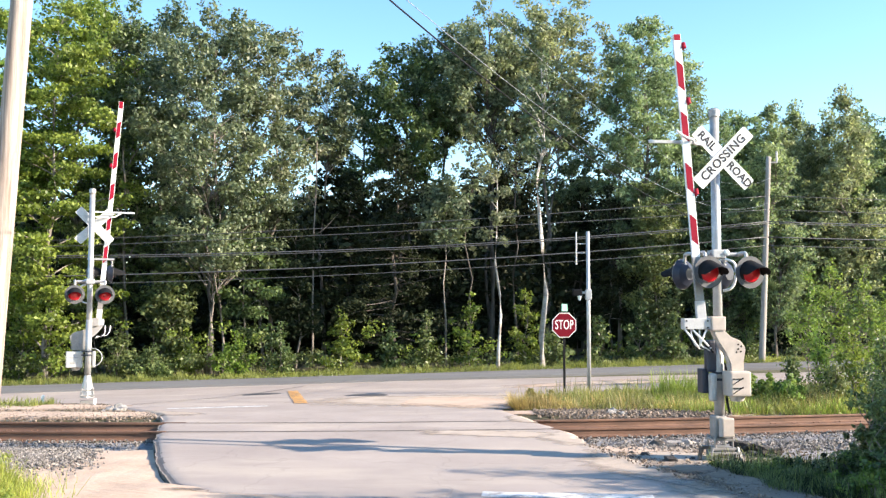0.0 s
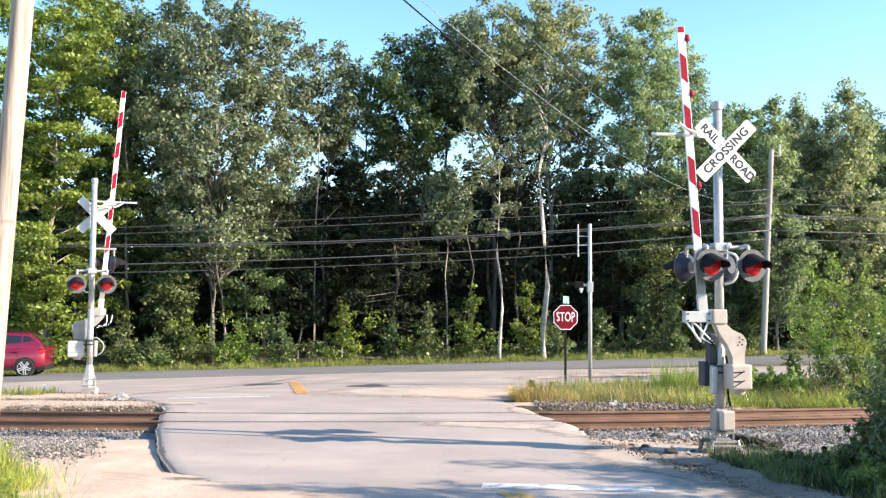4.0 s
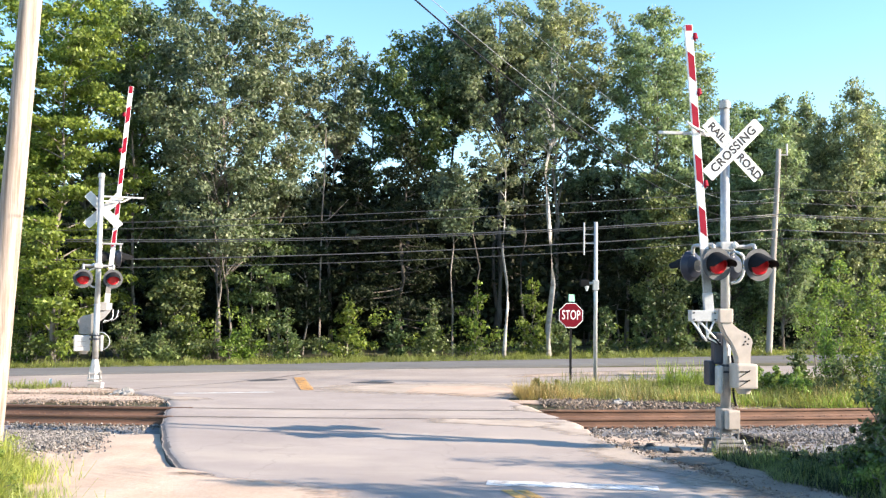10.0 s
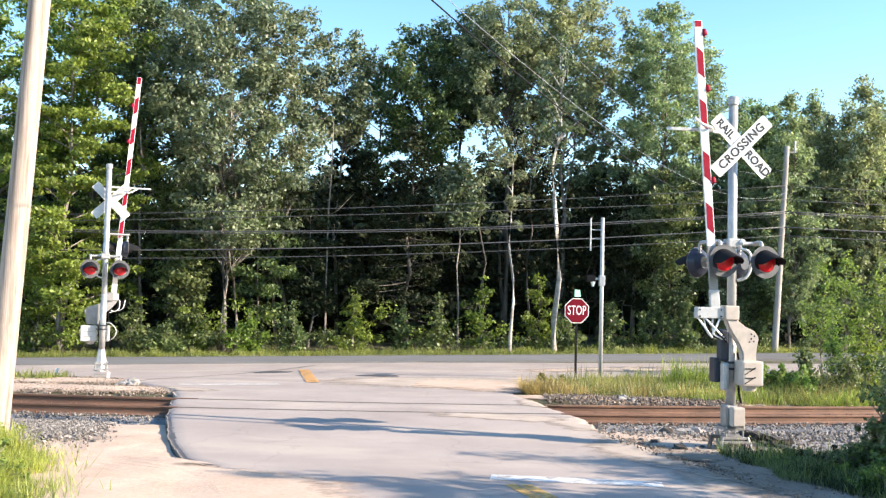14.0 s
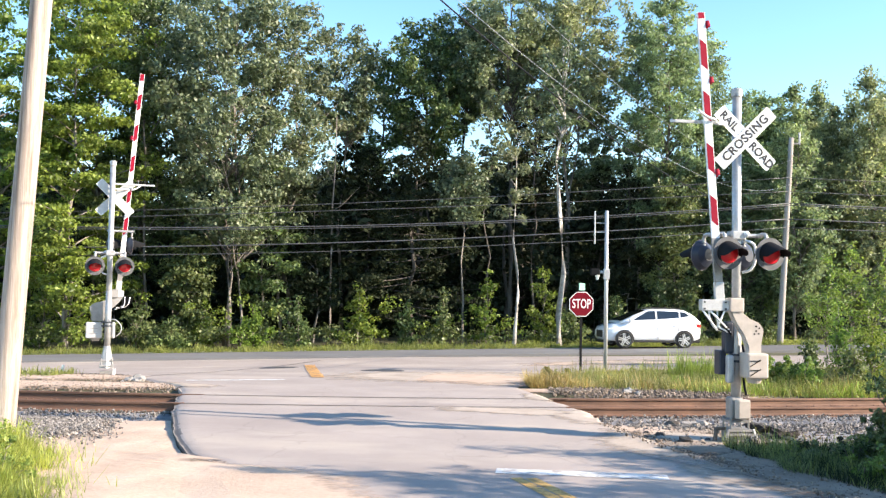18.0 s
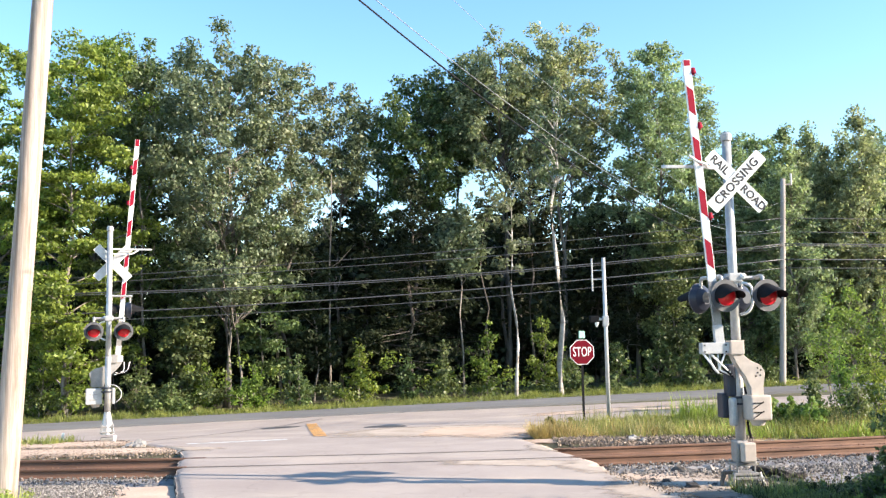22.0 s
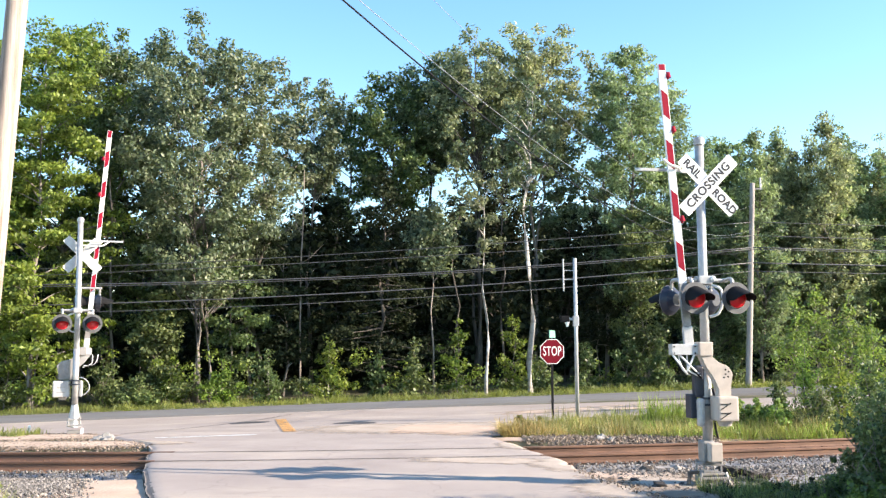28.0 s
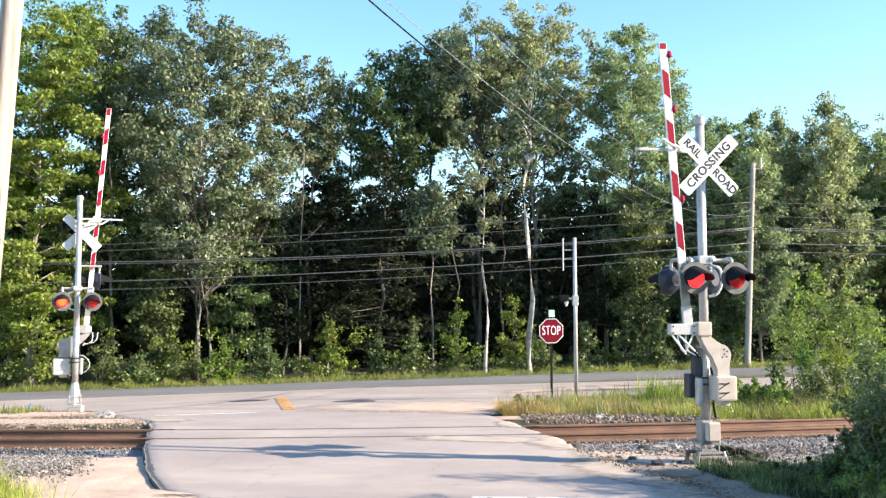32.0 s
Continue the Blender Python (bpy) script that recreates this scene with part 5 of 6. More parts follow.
def signal(m, label, arm_len, arm_lean, arm_x, lamp_x, lamp_z, buck_x, bar, pitch, first, arm_lamps, front_yaw, rear_yaw, lit, front_at, rear_dx):
    s = thing("crossing_signal", label, "railroad signal", m, "crossing signals")
    # foot
    far = bar < 0.3
    tall = 0.18 if far else 0.0
    fw, kx, bx0, bz0 = (0.17, 1.6, 0.14, -0.1) if far else (0.24, 1.0, 0.0, 0.0)
    if far:
        part("foundation", B(-fw, -fw + 0.02, -0.15, fw, fw - 0.02, 0.03, 0.02), M_CONC, s, "low grey foundation")
    else:
        fnd = part("foundation", B(-0.17, -0.17, -0.15, 0.17, 0.17, 0.165, 0.02), M_CONC, s, "weathered concrete block between steel legs")
        for sx in (-1, 1):
            for sy in (-1, 1):
                part("leg", C((sx * 0.29, sy * 0.25, -0.15), (sx * 0.2, sy * 0.17, 0.2), 0.026, seg=6), M_OLDSTEEL, fnd, "splayed dull steel leg")
        part("cross_bar", B(-0.26, -0.215, 0.1, 0.26, -0.18, 0.135, 0.004), M_OLDSTEEL, fnd)
    bm = bmesh.new()
    box(bm, -0.19, -0.19, 0.16, 0.19, 0.19, 0.195, 0.006)
    box(bm, -0.16, -0.16, 0.30, 0.16, 0.16, 0.335, 0.006)
    part("base_plate", bm, M_OLDSTEEL, s)
    for bx in (-0.14, 0.14):
        for by in (-0.14, 0.14):
            bm = C((bx, by, 0.16), (bx, by, 0.38), 0.016, seg=8)
            cyl(bm, (bx, by, 0.335), (bx, by, 0.362), 0.03, seg=6)
            part("anchor_bolt", bm, M_OLDSTEEL, s)
    if not far:
        part("outrigger", B(-0.36, -0.06, 0.17, -0.18, -0.02, 0.215, 0.004), M_TIE, s, "dark bracket beside the foundation")
        part("outrigger_leg", C((-0.41, -0.1, -0.12), (-0.33, -0.04, 0.2), 0.035, 0.028, 6), M_TIE, s)
    part("mast_foot", B(-0.07, -0.08, 0.1, 0.07, 0.08, 0.6, 0.02) if far else B(-0.125, -0.11, 0.335, 0.07, 0.12, 0.68, 0.03), M_OLDSTEEL, s, "cast metal mast foot")
    if bar < 0.3:
        part("flared_foot", C((0, 0, 0.12), (0, 0, 0.70), 0.19, 0.085, 8), M_ALU, s, "flared silver mast foot")
    if not far:
        jb = part("junction_box", B(-0.08, -0.27, 0.36, 0.12, -0.12, 0.66, 0.025), M_CREAM, s, "cream-grey junction box on the mast foot")
        part("lid", B(-0.07, -0.282, 0.38, 0.11, -0.27, 0.64, 0.006), M_CREAM, jb)
    # mast
    part("mast", C((0, 0, 0.6), (0, 0, 5.42 + tall), 0.072, seg=24), M_ALU, s, "silver-painted steel mast", smooth=True)
    part("mast_sleeve", C((0, 0, 0.7), (0, 0, 2.18), 0.079, seg=24), M_ALU, s, smooth=True)
    cap = bmesh.new()
    cyl(cap, (0, 0, 5.40 + tall), (0, 0, 5.5 + tall), 0.088, seg=24)
    cyl(cap, (0, 0, 5.5 + tall), (0, 0, 5.53 + tall), 0.088, 0.06, seg=24)
    part("mast_cap", cap, M_ALU, s, "pale mast cap")
    for z in (1.22, 1.32):
        bm = C((0, 0, z), (0, 0, z + 0.035), 0.11, seg=24)
        box(bm, 0.09, -0.03, z - 0.005, 0.17, 0.03, z + 0.04)
        part("clamp", bm, M_DARKBLUE, s, "dark band clamp")
    # crossbuck
    cb = part("crossbuck", B(-0.03, -0.135, -0.05, 0.03, -0.07, 0.05, 0.006), M_ALU, s, "white crossed blades lettered in black", pose(buck_x, 0, 4.72))
    blade((("RAIL", -0.37), ("ROAD", 0.375)), 1.22, 0.23, cb, 45, -0.150, "white blade with black letters RAIL ROAD")
    blade((("CROSSING", 0.0),), 1.22, 0.23, cb, -45, -0.165, "white blade with black letters CROSSING")
    rb = part("bracket_bar", B(-1.1, -0.03, 4.95 + tall * 0.6, -0.02, 0.0, 5.0 + tall * 0.6, 0.008), M_GALV, s, "thin horizontal steel bar")
    part("strap", tube("strap", [(-0.05, 0.0, 4.95), (-0.35, -0.05, 4.95), (-0.47, -0.28, 4.97), (-0.6, -0.3, 5.0), (-0.75, -0.3, 5.1)], 0.022, M_WHITE), None, s, "white curved bracket")
    # lamps on their cross arm
    arm = part("lamp_arm", C((-0.42, 0, 3.2), (0.42, 0, 3.2), 0.032, seg=12), M_ALU, s, "silver cross arm for the lamps")
    up = front_at[1]
    if up:
        part("lamp_arm", C((-0.6, 0, 3.2 + up), (0.1, 0, 3.2 + up), 0.028, seg=12), M_ALU, s, "silver cross arm for the lamps")
    for sx in (-lamp_x, lamp_x):
        for sy in (-1, 1):
            ex, ez = (sx * front_at[2] + front_at[0], 3.2 + up) if sy < 0 else (sx + rear_dx, 3.2)
            part("elbow", tube("elbow", [(ex, 0, ez), (ex, sy * 0.14, ez + 0.015), (ex, sy * 0.26, ez), (ex, sy * 0.29, ez - 0.08), (ex, sy * 0.29, ez - 0.18)], 0.03, M_ALU), None, arm)
    bm = bmesh.new()
    bmesh.ops.create_uvsphere(bm, u_segments=14, v_segments=8, radius=0.05)
    part("fitting", bm, M_WHITE, arm, m=pose(0.12, -0.1, 3.22))
    part("arm_clamp", B(-0.11, -0.11, 3.13, 0.11, 0.11, 3.27, 0.02), M_ALU, arm)
    lamps = []
    for sx in (-lamp_x, lamp_x):
        lamps.append(flasher(s, sx * front_at[2] + front_at[0], -0.42, lamp_z + front_at[1], front_yaw, lit))
    for sx in (-lamp_x, lamp_x):
        lamps.append(flasher(s, sx + rear_dx, 0.40, lamp_z, rear_yaw, lit if sx > 0 else M_LIT))
    part("conduit", tube("conduit", [(0.10, -0.08, 3.12), (0.24, -0.12, 3.05), (0.25, -0.12, 2.8), (0.18, -0.1, 2.66), (0.07, -0.05, 2.62)], 0.022, M_WHITE), None, s, "white bent conduit")
    # gate mechanism
    # Far signal: duller steel puts the mechanism's shade into its colour.
    gm = part("gate_mechanism", plate([(x * kx, z) for x, z in ((-0.24, 2.2), (-0.03, 2.2), (-0.03, 2.0), (0.09, 1.9), (0.24, 1.84), (0.31, 1.73), (0.27, 1.52), (0.27, 1.36), (0.05, 1.36), (0.05, 1.48), (-0.03, 1.66), (-0.14, 1.82), (-0.21, 1.96), (-0.24, 2.08))], 0.14, -0.32, 0.018), M_OLDSTEEL if far else M_CREAM, s, "curved counterweight arm, cream, greyed for shade on the far signal")
    for bx, bz in ((0.18, 1.72), (0.23, 1.76), (0.22, 1.68), (0.15, 1.67), (0.18, 1.79)):
        part("bolt", C((bx * kx, -0.325, bz), (bx * kx, -0.31, bz), 0.014, seg=8), M_BLACK, gm)
    mo = part("motor_box", B(bx0, -0.42, 1.0 + bz0, bx0 + (0.42 if far else 0.34), -0.1, 1.38 + bz0 / 2, 0.03), M_GALV if far else M_CREAM, s, "pale gate motor box with hinged lid")
    part("drain", C((0.17 + bx0, -0.27, 0.92 + bz0), (0.17 + bx0, -0.27, 1.01 + bz0), 0.09, 0.13, 16), M_CREAM, mo)
    for z in (1.12, 1.26):
        part("latch", B(0.04 + bx0, -0.432, z + bz0, 0.2 + bx0, -0.42, z + bz0 + 0.012, 0.0), M_BLACK, mo)
        part("latch", B(0.12 + bx0, -0.1, z + bz0, 0.32 + bx0, -0.09, z + bz0 + 0.014, 0.0) if far else B(-0.1, -0.431, -0.005, 0.1, -0.421, 0.005, 0.0), M_OLDSTEEL if far else M_BLACK, mo, m=None if far else pose(0.12 + bx0, 0, z + bz0 - 0.03, 0, -32, 0))
    if not far:
        part("rear_box", B(-0.26, 0.02, 1.02, -0.15, 0.24, 1.4, 0.02), M_DARKBLUE, s, "dark rear gear box")
    part("rear_cover", B(-0.19, -0.16, 0.9, -0.09, 0.0, 1.34, 0.045), M_ALU, s, "pale oval gear cover")
    if not far:
        part("gear_post", B(-0.2, -0.06, 1.35, -0.05, 0.12, 1.85, 0.04), M_DARKBLUE, s)
    pb = part("pivot_bar", B(-0.24 - bar, -0.30, 2.02, -0.24, -0.16, 2.19, 0.01), M_GALV, s, "grey steel arm bracket with bolts")
    for bx in (-0.2 - bar, -0.3):
        for bz in (2.05, 2.15):
            part("bolt", C((bx, -0.315, bz), (bx, -0.30, bz), 0.012, seg=8), M_BLACK, pb)
    # the far pivot block takes the same steel, darkened in place of shade
    part("pivot_block", B(-0.25, -0.345, 2.0, -0.02, -0.12, 2.22, 0.02), M_OLDSTEEL if far else M_CREAM, s)
    for k in range(5):
        u = k / 4
        part("cable", tube("cable", [(-0.62 + 0.28 * u, -0.24, 2.02), (-0.55 + 0.2 * u, -0.25, 1.84 - 0.06 * math.sin(3 * u)), (-0.40 + 0.16 * u, -0.22, 1.72), (-0.2 + 0.05 * u, -0.16, 1.76 - 0.1 * u)], 0.014, M_WHITE if k % 2 else M_BLACK, 6), None, s, "loose cable loop under the bracket")
    for a, b in (((-0.66, 2.03), (-0.42, 1.72)), ((-0.55, 2.03), (-0.27, 1.76)), ((-0.3, 2.03), (-0.44, 1.73))) if not far else ():
        part("brace", tube("brace", [(a[0], -0.27, a[1]), (b[0], -0.26, b[1])], 0.016, M_WHITE, 6), None, s, "thin white brace")
    if bar < 0.3:
        part("hose", tube("hose", [(-0.06, 0.1, 1.42), (-0.2, 0.15, 1.40), (-0.33, 0.15, 1.26), (-0.33, 0.15, 1.08), (-0.2, 0.1, 0.95)], 0.014, M_GALV, 6), None, s)
    part("mast_cable", tube("mast_cable", [(0.06, -0.09, 1.5), (0.1, -0.12, 1.2), (0.08, -0.1, 0.95), (0.11, -0.13, 0.72)], 0.018, M_BLACK, 6), None, s)
    # gate arm, raised
    g = part("gate_arm", B(-0.0625, -0.022, 0, 0.0625, 0.022, arm_len, 0.004), M_WHITE, s, "raised white gate arm with slanted red bands", pose(arm_x, -0.23, 2.16, 0, -arm_lean, 0))
    stripes(g, arm_len, 0.125, 0.044, pitch, first)
    part("arm_saddle", B(-0.075, -0.035, -0.1, 0.075, 0.035, 0.3, 0.008), M_GALV, g)
    part("arm_adapter", B(-0.066, -0.027, 0.3, 0.066, 0.027, 0.98, 0.004), M_OLDSTEEL, g, "plain grey lower end of the arm")
    for z in (arm_len - q for q in arm_lamps):
        bm = C((0.065, 0, z - 0.045), (0.065, 0, z + 0.045), 0.05, 0.035, 12)
        cyl(bm, (0.0625, 0, z - 0.07), (0.0625, 0, z - 0.045), 0.02, seg=8)
        part("arm_lamp", bm, M_RED, g, "small red lamp on the arm", pose(0.03, 0, 0))
    return s, lamps


near_signal, near_lamps = signal(pose(4.34, 15.2, 0.0, 0, 0, 8), "silver railroad crossing signal with raised gate and red lamps", 4.50, 4.2, -0.37, 0.335, 2.90, 0.07, 0.44, 0.81, 0.10, (0.18, 1.06, 2.5), 7, 208, M_LIT, (0.02, 0.0, 1.0), -0.08)
far_signal, far_lamps = signal(pose(-9.46, 25.8, -0.05, 0, 0, 200), "silver crossing signal across the tracks seen from behind", 6.05, 4.2, -0.24, 0.375, 2.84, -0.08, 0.14, 0.86, 0.2, (0.8, 1.8, 3.3), -80, 184, M_LIT_BRIGHT, (-0.30, 0.60, 0.65), 0.0)

# ---- stop sign, post and poles ----
st = thing("stop_sign", "red octagonal STOP sign on a black post in tall grass", "stop sign", pose(3.68, 29.3, gz(3.68, 29.3), 0, 0, 8))
zc = 1.97 - gz(3.68, 29.3)


def octagon(r):
    return [(r * math.cos(radians(22.5 + 45 * k)), zc + r * math.sin(radians(22.5 + 45 * k))) for k in range(8)]


part("post", B(-0.034, -0.02, -0.2, 0.034, 0.02, zc + 0.45, 0.004), M_BLACK, st, "black square steel post")
panel = part("panel", plate(octagon(0.405), 0.005, -0.03), M_WHITE, st, "red octagon with a white border")
part("face", plate(octagon(0.38), 0.003, -0.035), M_STOP, panel)
part("letters", text_mesh("STOP", 0.40, M_WHITE, 0.001, 1.06, 0.0015), None, panel, m=pose(0, -0.0375, zc, 90, 0, 0) @ Matrix.Diagonal((0.58, 1, 1, 1)))
nb = part("name_board", B(-0.012, -0.3, zc + 0.42, 0.012, 0.3, zc + 0.64, 0.003), M_GREENSIGN, st, "green street sign seen nearly end-on", pose(0.02, 0, 0, 0, 0, -32))
part("bar", B(-0.0145, -0.2, zc + 0.49, -0.0125, 0.2, zc + 0.57), M_WHITE, nb)

po = thing("steel_post", "tall slim galvanised post in the roadside grass", "post", pose(4.46, 29.5, gz(4.46, 29.5)))
zt = 4.84 - gz(4.46, 29.5)
part("pole", C((0, 0, -0.2), (0, 0, zt), 0.062, 0.058, 16), M_GALV, po, smooth=True)
ant = part("antenna", C((-0.36, 0, zt - 1.02), (-0.36, 0, zt - 0.02), 0.025, seg=10), M_GALV, po, "thin antenna rod on two brackets")
for z in (zt - 0.38, zt - 0.66):
    part("bracket", B(-0.36, -0.012, z - 0.012, 0, 0.012, z + 0.012), M_GALV, ant)
cb = part("camera_box", B(-0.48, -0.1, zt - 1.98, -0.2, 0.1, zt - 1.78, 0.03), M_BLACK, po, "black camera housing on the post")
part("camera_arm", B(-0.22, -0.03, zt - 1.92, 0.1, 0.03, zt - 1.84, 0.01), M_GALV, cb)
part("camera_base", C((-0.27, -0.02, zt - 2.12), (-0.27, -0.02, zt - 1.96), 0.03, 0.08, 12), M_WHITE, cb)
part("clamp", B(-0.09, -0.09, zt - 2.1, 0.09, 0.09, zt - 1.78, 0.02), M_GALV, po)


def utility_pole(x, y, h, r0, r1, label, mat, lean=0.0):
    t = thing("utility_pole", label, "utility pole", pose(x, y, gz(x, y)), "utility poles")
    n = 12
    v, f = tube_arrays([(lean * h * k / n + 0.01 * noise.noise((k, x, 0)), 0, -0.3 + (h + 0.3) * k / n) for k in range(n + 1)], [r0 + (r1 - r0) * k / n for k in range(n + 1)], 20)
    part("pole", mesh_from("pole", v, f, mat, True), None, t)
    return t


utility_pole(-6.45, 13.6, 15.0, 0.172, 0.125, "thick weathered brown wooden utility pole beside the road", M_WOODPOLE, 0.054)
far_pole = utility_pole(14.5, 44.0, 9.5, 0.15, 0.11, "slim grey wooden utility pole beyond the through road", M_GREYPOLE, 0.056)
ins = part("insulator", C((0.9, 0, 9.2), (0.9, 0, 9.75), 0.04, 0.05, 10), M_GALV, far_pole, "pale insulator on a side arm")
part("side_arm", B(0.4, -0.03, 9.2, 0.95, 0.03, 9.27), M_GREYPOLE, ins)
utility_pole(px(1490, 62), 62.0, 9.5, 0.14, 0.1, "far grey utility pole among the aspens", M_GREYPOLE, 0.0)
utility_pole(-34, 38.1, 8.0, 0.15, 0.11, "grey wooden utility pole farther along the through road", M_GREYPOLE, 0.0)


def wire(name, a, b, sag, r, label, material=M_WIRE):
    n = 40
    pts = []
    for k in range(n + 1):
        u = k / n
        p = Vector(a).lerp(Vector(b), u)
        p.z -= 4 * sag * u * (1 - u)
        pts.append(p)
    ob = new(name, tube(name, pts, r, material, 6))
    return tagged(ob, label, "cable")


def pole_at(z):
    return (14.5 + 0.056 * z, 43.9, z)


for zl, zr, sag, r in ((4.85, 7.79, 0.55, 0.012), (4.42, 7.15, 0.29, 0.012), (5.01, 6.60, 0.90, 0.02), (4.93, 6.52, 0.90, 0.014), (3.76, 5.89, 0.69, 0.022), (3.5, 5.5, 0.72, 0.013)):
    wire("overhead_wire", (-34, 38.0, zl), pole_at(zr), sag, r * 1.25, "dull overhead wire along the through road", M_LINE)
    wire("overhead_wire", pole_at(zr), (60, 51.5, zr + 0.6), 0.3, r * 1.25, "dull overhead wire along the through road", M_LINE)
wire("service_cable", (-12.0, -12.0, 11.59), pole_at(6.50), 3.42, 0.011, "thick black cable slanting over the crossing")
wire("service_cable", (-12.0, -12.0, 11.58), pole_at(7.47), 3.67, 0.005, "thin bright wire slanting over the crossing", M_BRIGHTWIRE)
wire("service_cable", (-12.0, -12.0, 13.14), pole_at(8.59), 4.17, 0.0035, "very thin bright wire slanting over the crossing", M_BRIGHTWIRE)
utility_pole(-12.0, -12.2, 13.6, 0.17, 0.13, "brown wooden utility pole down the side road", M_WOODPOLE, 0.0)

# ---- small things by the crossing ----
M_ROT = rough_mat("rotten_timber", (0.012, 0.010, 0.008), (0.06, 0.05, 0.042), 4, 30, 0.95, 0, 0.7, 0.02, (1, 6, 6))


def old_timber(x, y, ln, w, h, turn, tip, material, label, seed):
    """A broken tie: a bar with split ends and a ragged, hollowed top."""
    n = 9
    vs, fs = [], []
    for k in range(n + 1):
        u = -ln / 2 + ln * k / n
        end = 1 - 0.65 * (abs(2 * k / n - 1) ** 5)
        for a in range(8):
            an = 6.283 * (a + 0.5) / 8
            q = (0.75 + 0.75 * noise.noise((k * 0.9, a * 1.7, seed))) * end
            vs.append((u + 0.07 * noise.noise((a * 2.3, k, seed + 5)), max(-1, min(1, 1.35 * math.cos(an))) * w / 2 * q, max(-1, min(1, 1.35 * math.sin(an))) * h / 2 * q))
    for k in range(n):
        for a in range(8):
            b = (a + 1) % 8
            fs.append((k * 8 + a, k * 8 + b, k * 8 + 8 + b, k * 8 + 8 + a))
    fs += [tuple(range(8))[::-1], tuple(n * 8 + a for a in range(8))]
    ob = part("old_tie", mesh_from("old_tie", vs, fs, material), None, None)
    ob.matrix_basis = pose(x, y, gz(x, y) + h * 0.42, 0, tip, turn)
    return tagged(ob, label, "timber", "old ties")


TIMBER = "dark rotten splintered tie lying on the gravel"
old_timber(5.0, 16.0, 0.75, 0.24, 0.2, -38, 5, M_ROT, TIMBER, 1.0)
old_timber(5.25, 15.65, 0.5, 0.16, 0.14, 12, -4, M_ROT, TIMBER, 2.0)
old_timber(4.8, 16.3, 0.4, 0.2, 0.16, -70, 3, M_TIE, TIMBER, 3.0)
old_timber(4.12, 16.9, 0.55, 0.2, 0.14, 6, 0, M_GREYPOLE, "pale weathered broken tie lying on the gravel", 4.0)
rock(3.75, 16.9, 0.15, "brown rock beside the ballast", 13.3, M_TIE, 0.6)
for x, y, h, tip in ((-9.05, 25.2, 0.2, 6), (-10.75, 26.0, 0.26, 8)):
    mk = thing("marker_stake", "short white marker stake by the signal foot", "stake", pose(x, y, gz(x, y)), "marker stakes")
    part("stake", B(-0.035, -0.02, -0.1, 0.035, 0.02, h, 0.006), M_WHITE, mk, m=pose(0, 0, 0, 0, tip, 0))

# ---- cars ----
M_TYRE = rough_mat("tyre_rubber", (0.012, 0.012, 0.012), (0.03, 0.03, 0.03), 6, 40, 0.85, 0, 0.2, 0.004)
M_RIM = paint("alloy_rim", (0.62, 0.62, 0.63), 0.3, 0.7, 0.15)
M_TRIM = paint("black_trim", (0.012, 0.012, 0.013), 0.45, 0, 0.2)
M_CARGLASS = paint("dark_car_glass", (0.012, 0.014, 0.016), 0.06, 0.0, 0.1, 1.0)
M_TAIL = paint("tail_lamp_red", (0.55, 0.02, 0.02), 0.15, 0, 0.1, 0.8)
M_HEADLAMP = paint("headlamp", (0.7, 0.72, 0.75), 0.1, 0.3, 0.1, 1.0)


def loft(stations, ring):
    """stations: values of x with a ring of (y, z); closes the ends."""
    vs, fs = [], []
    n = len(ring(stations[0]))
    for s in stations:
        vs += [(s[0], y, z) for y, z in ring(s)]
    for j in range(len(stations) - 1):
        for i in range(n):
            fs.append((j * n + i, j * n + (i + 1) % n, (j + 1) * n + (i + 1) % n, (j + 1) * n + i))
    fs.append(tuple(range(n))[::-1])
    fs.append(tuple((len(stations) - 1) * n + i for i in range(n)))
    return vs, fs


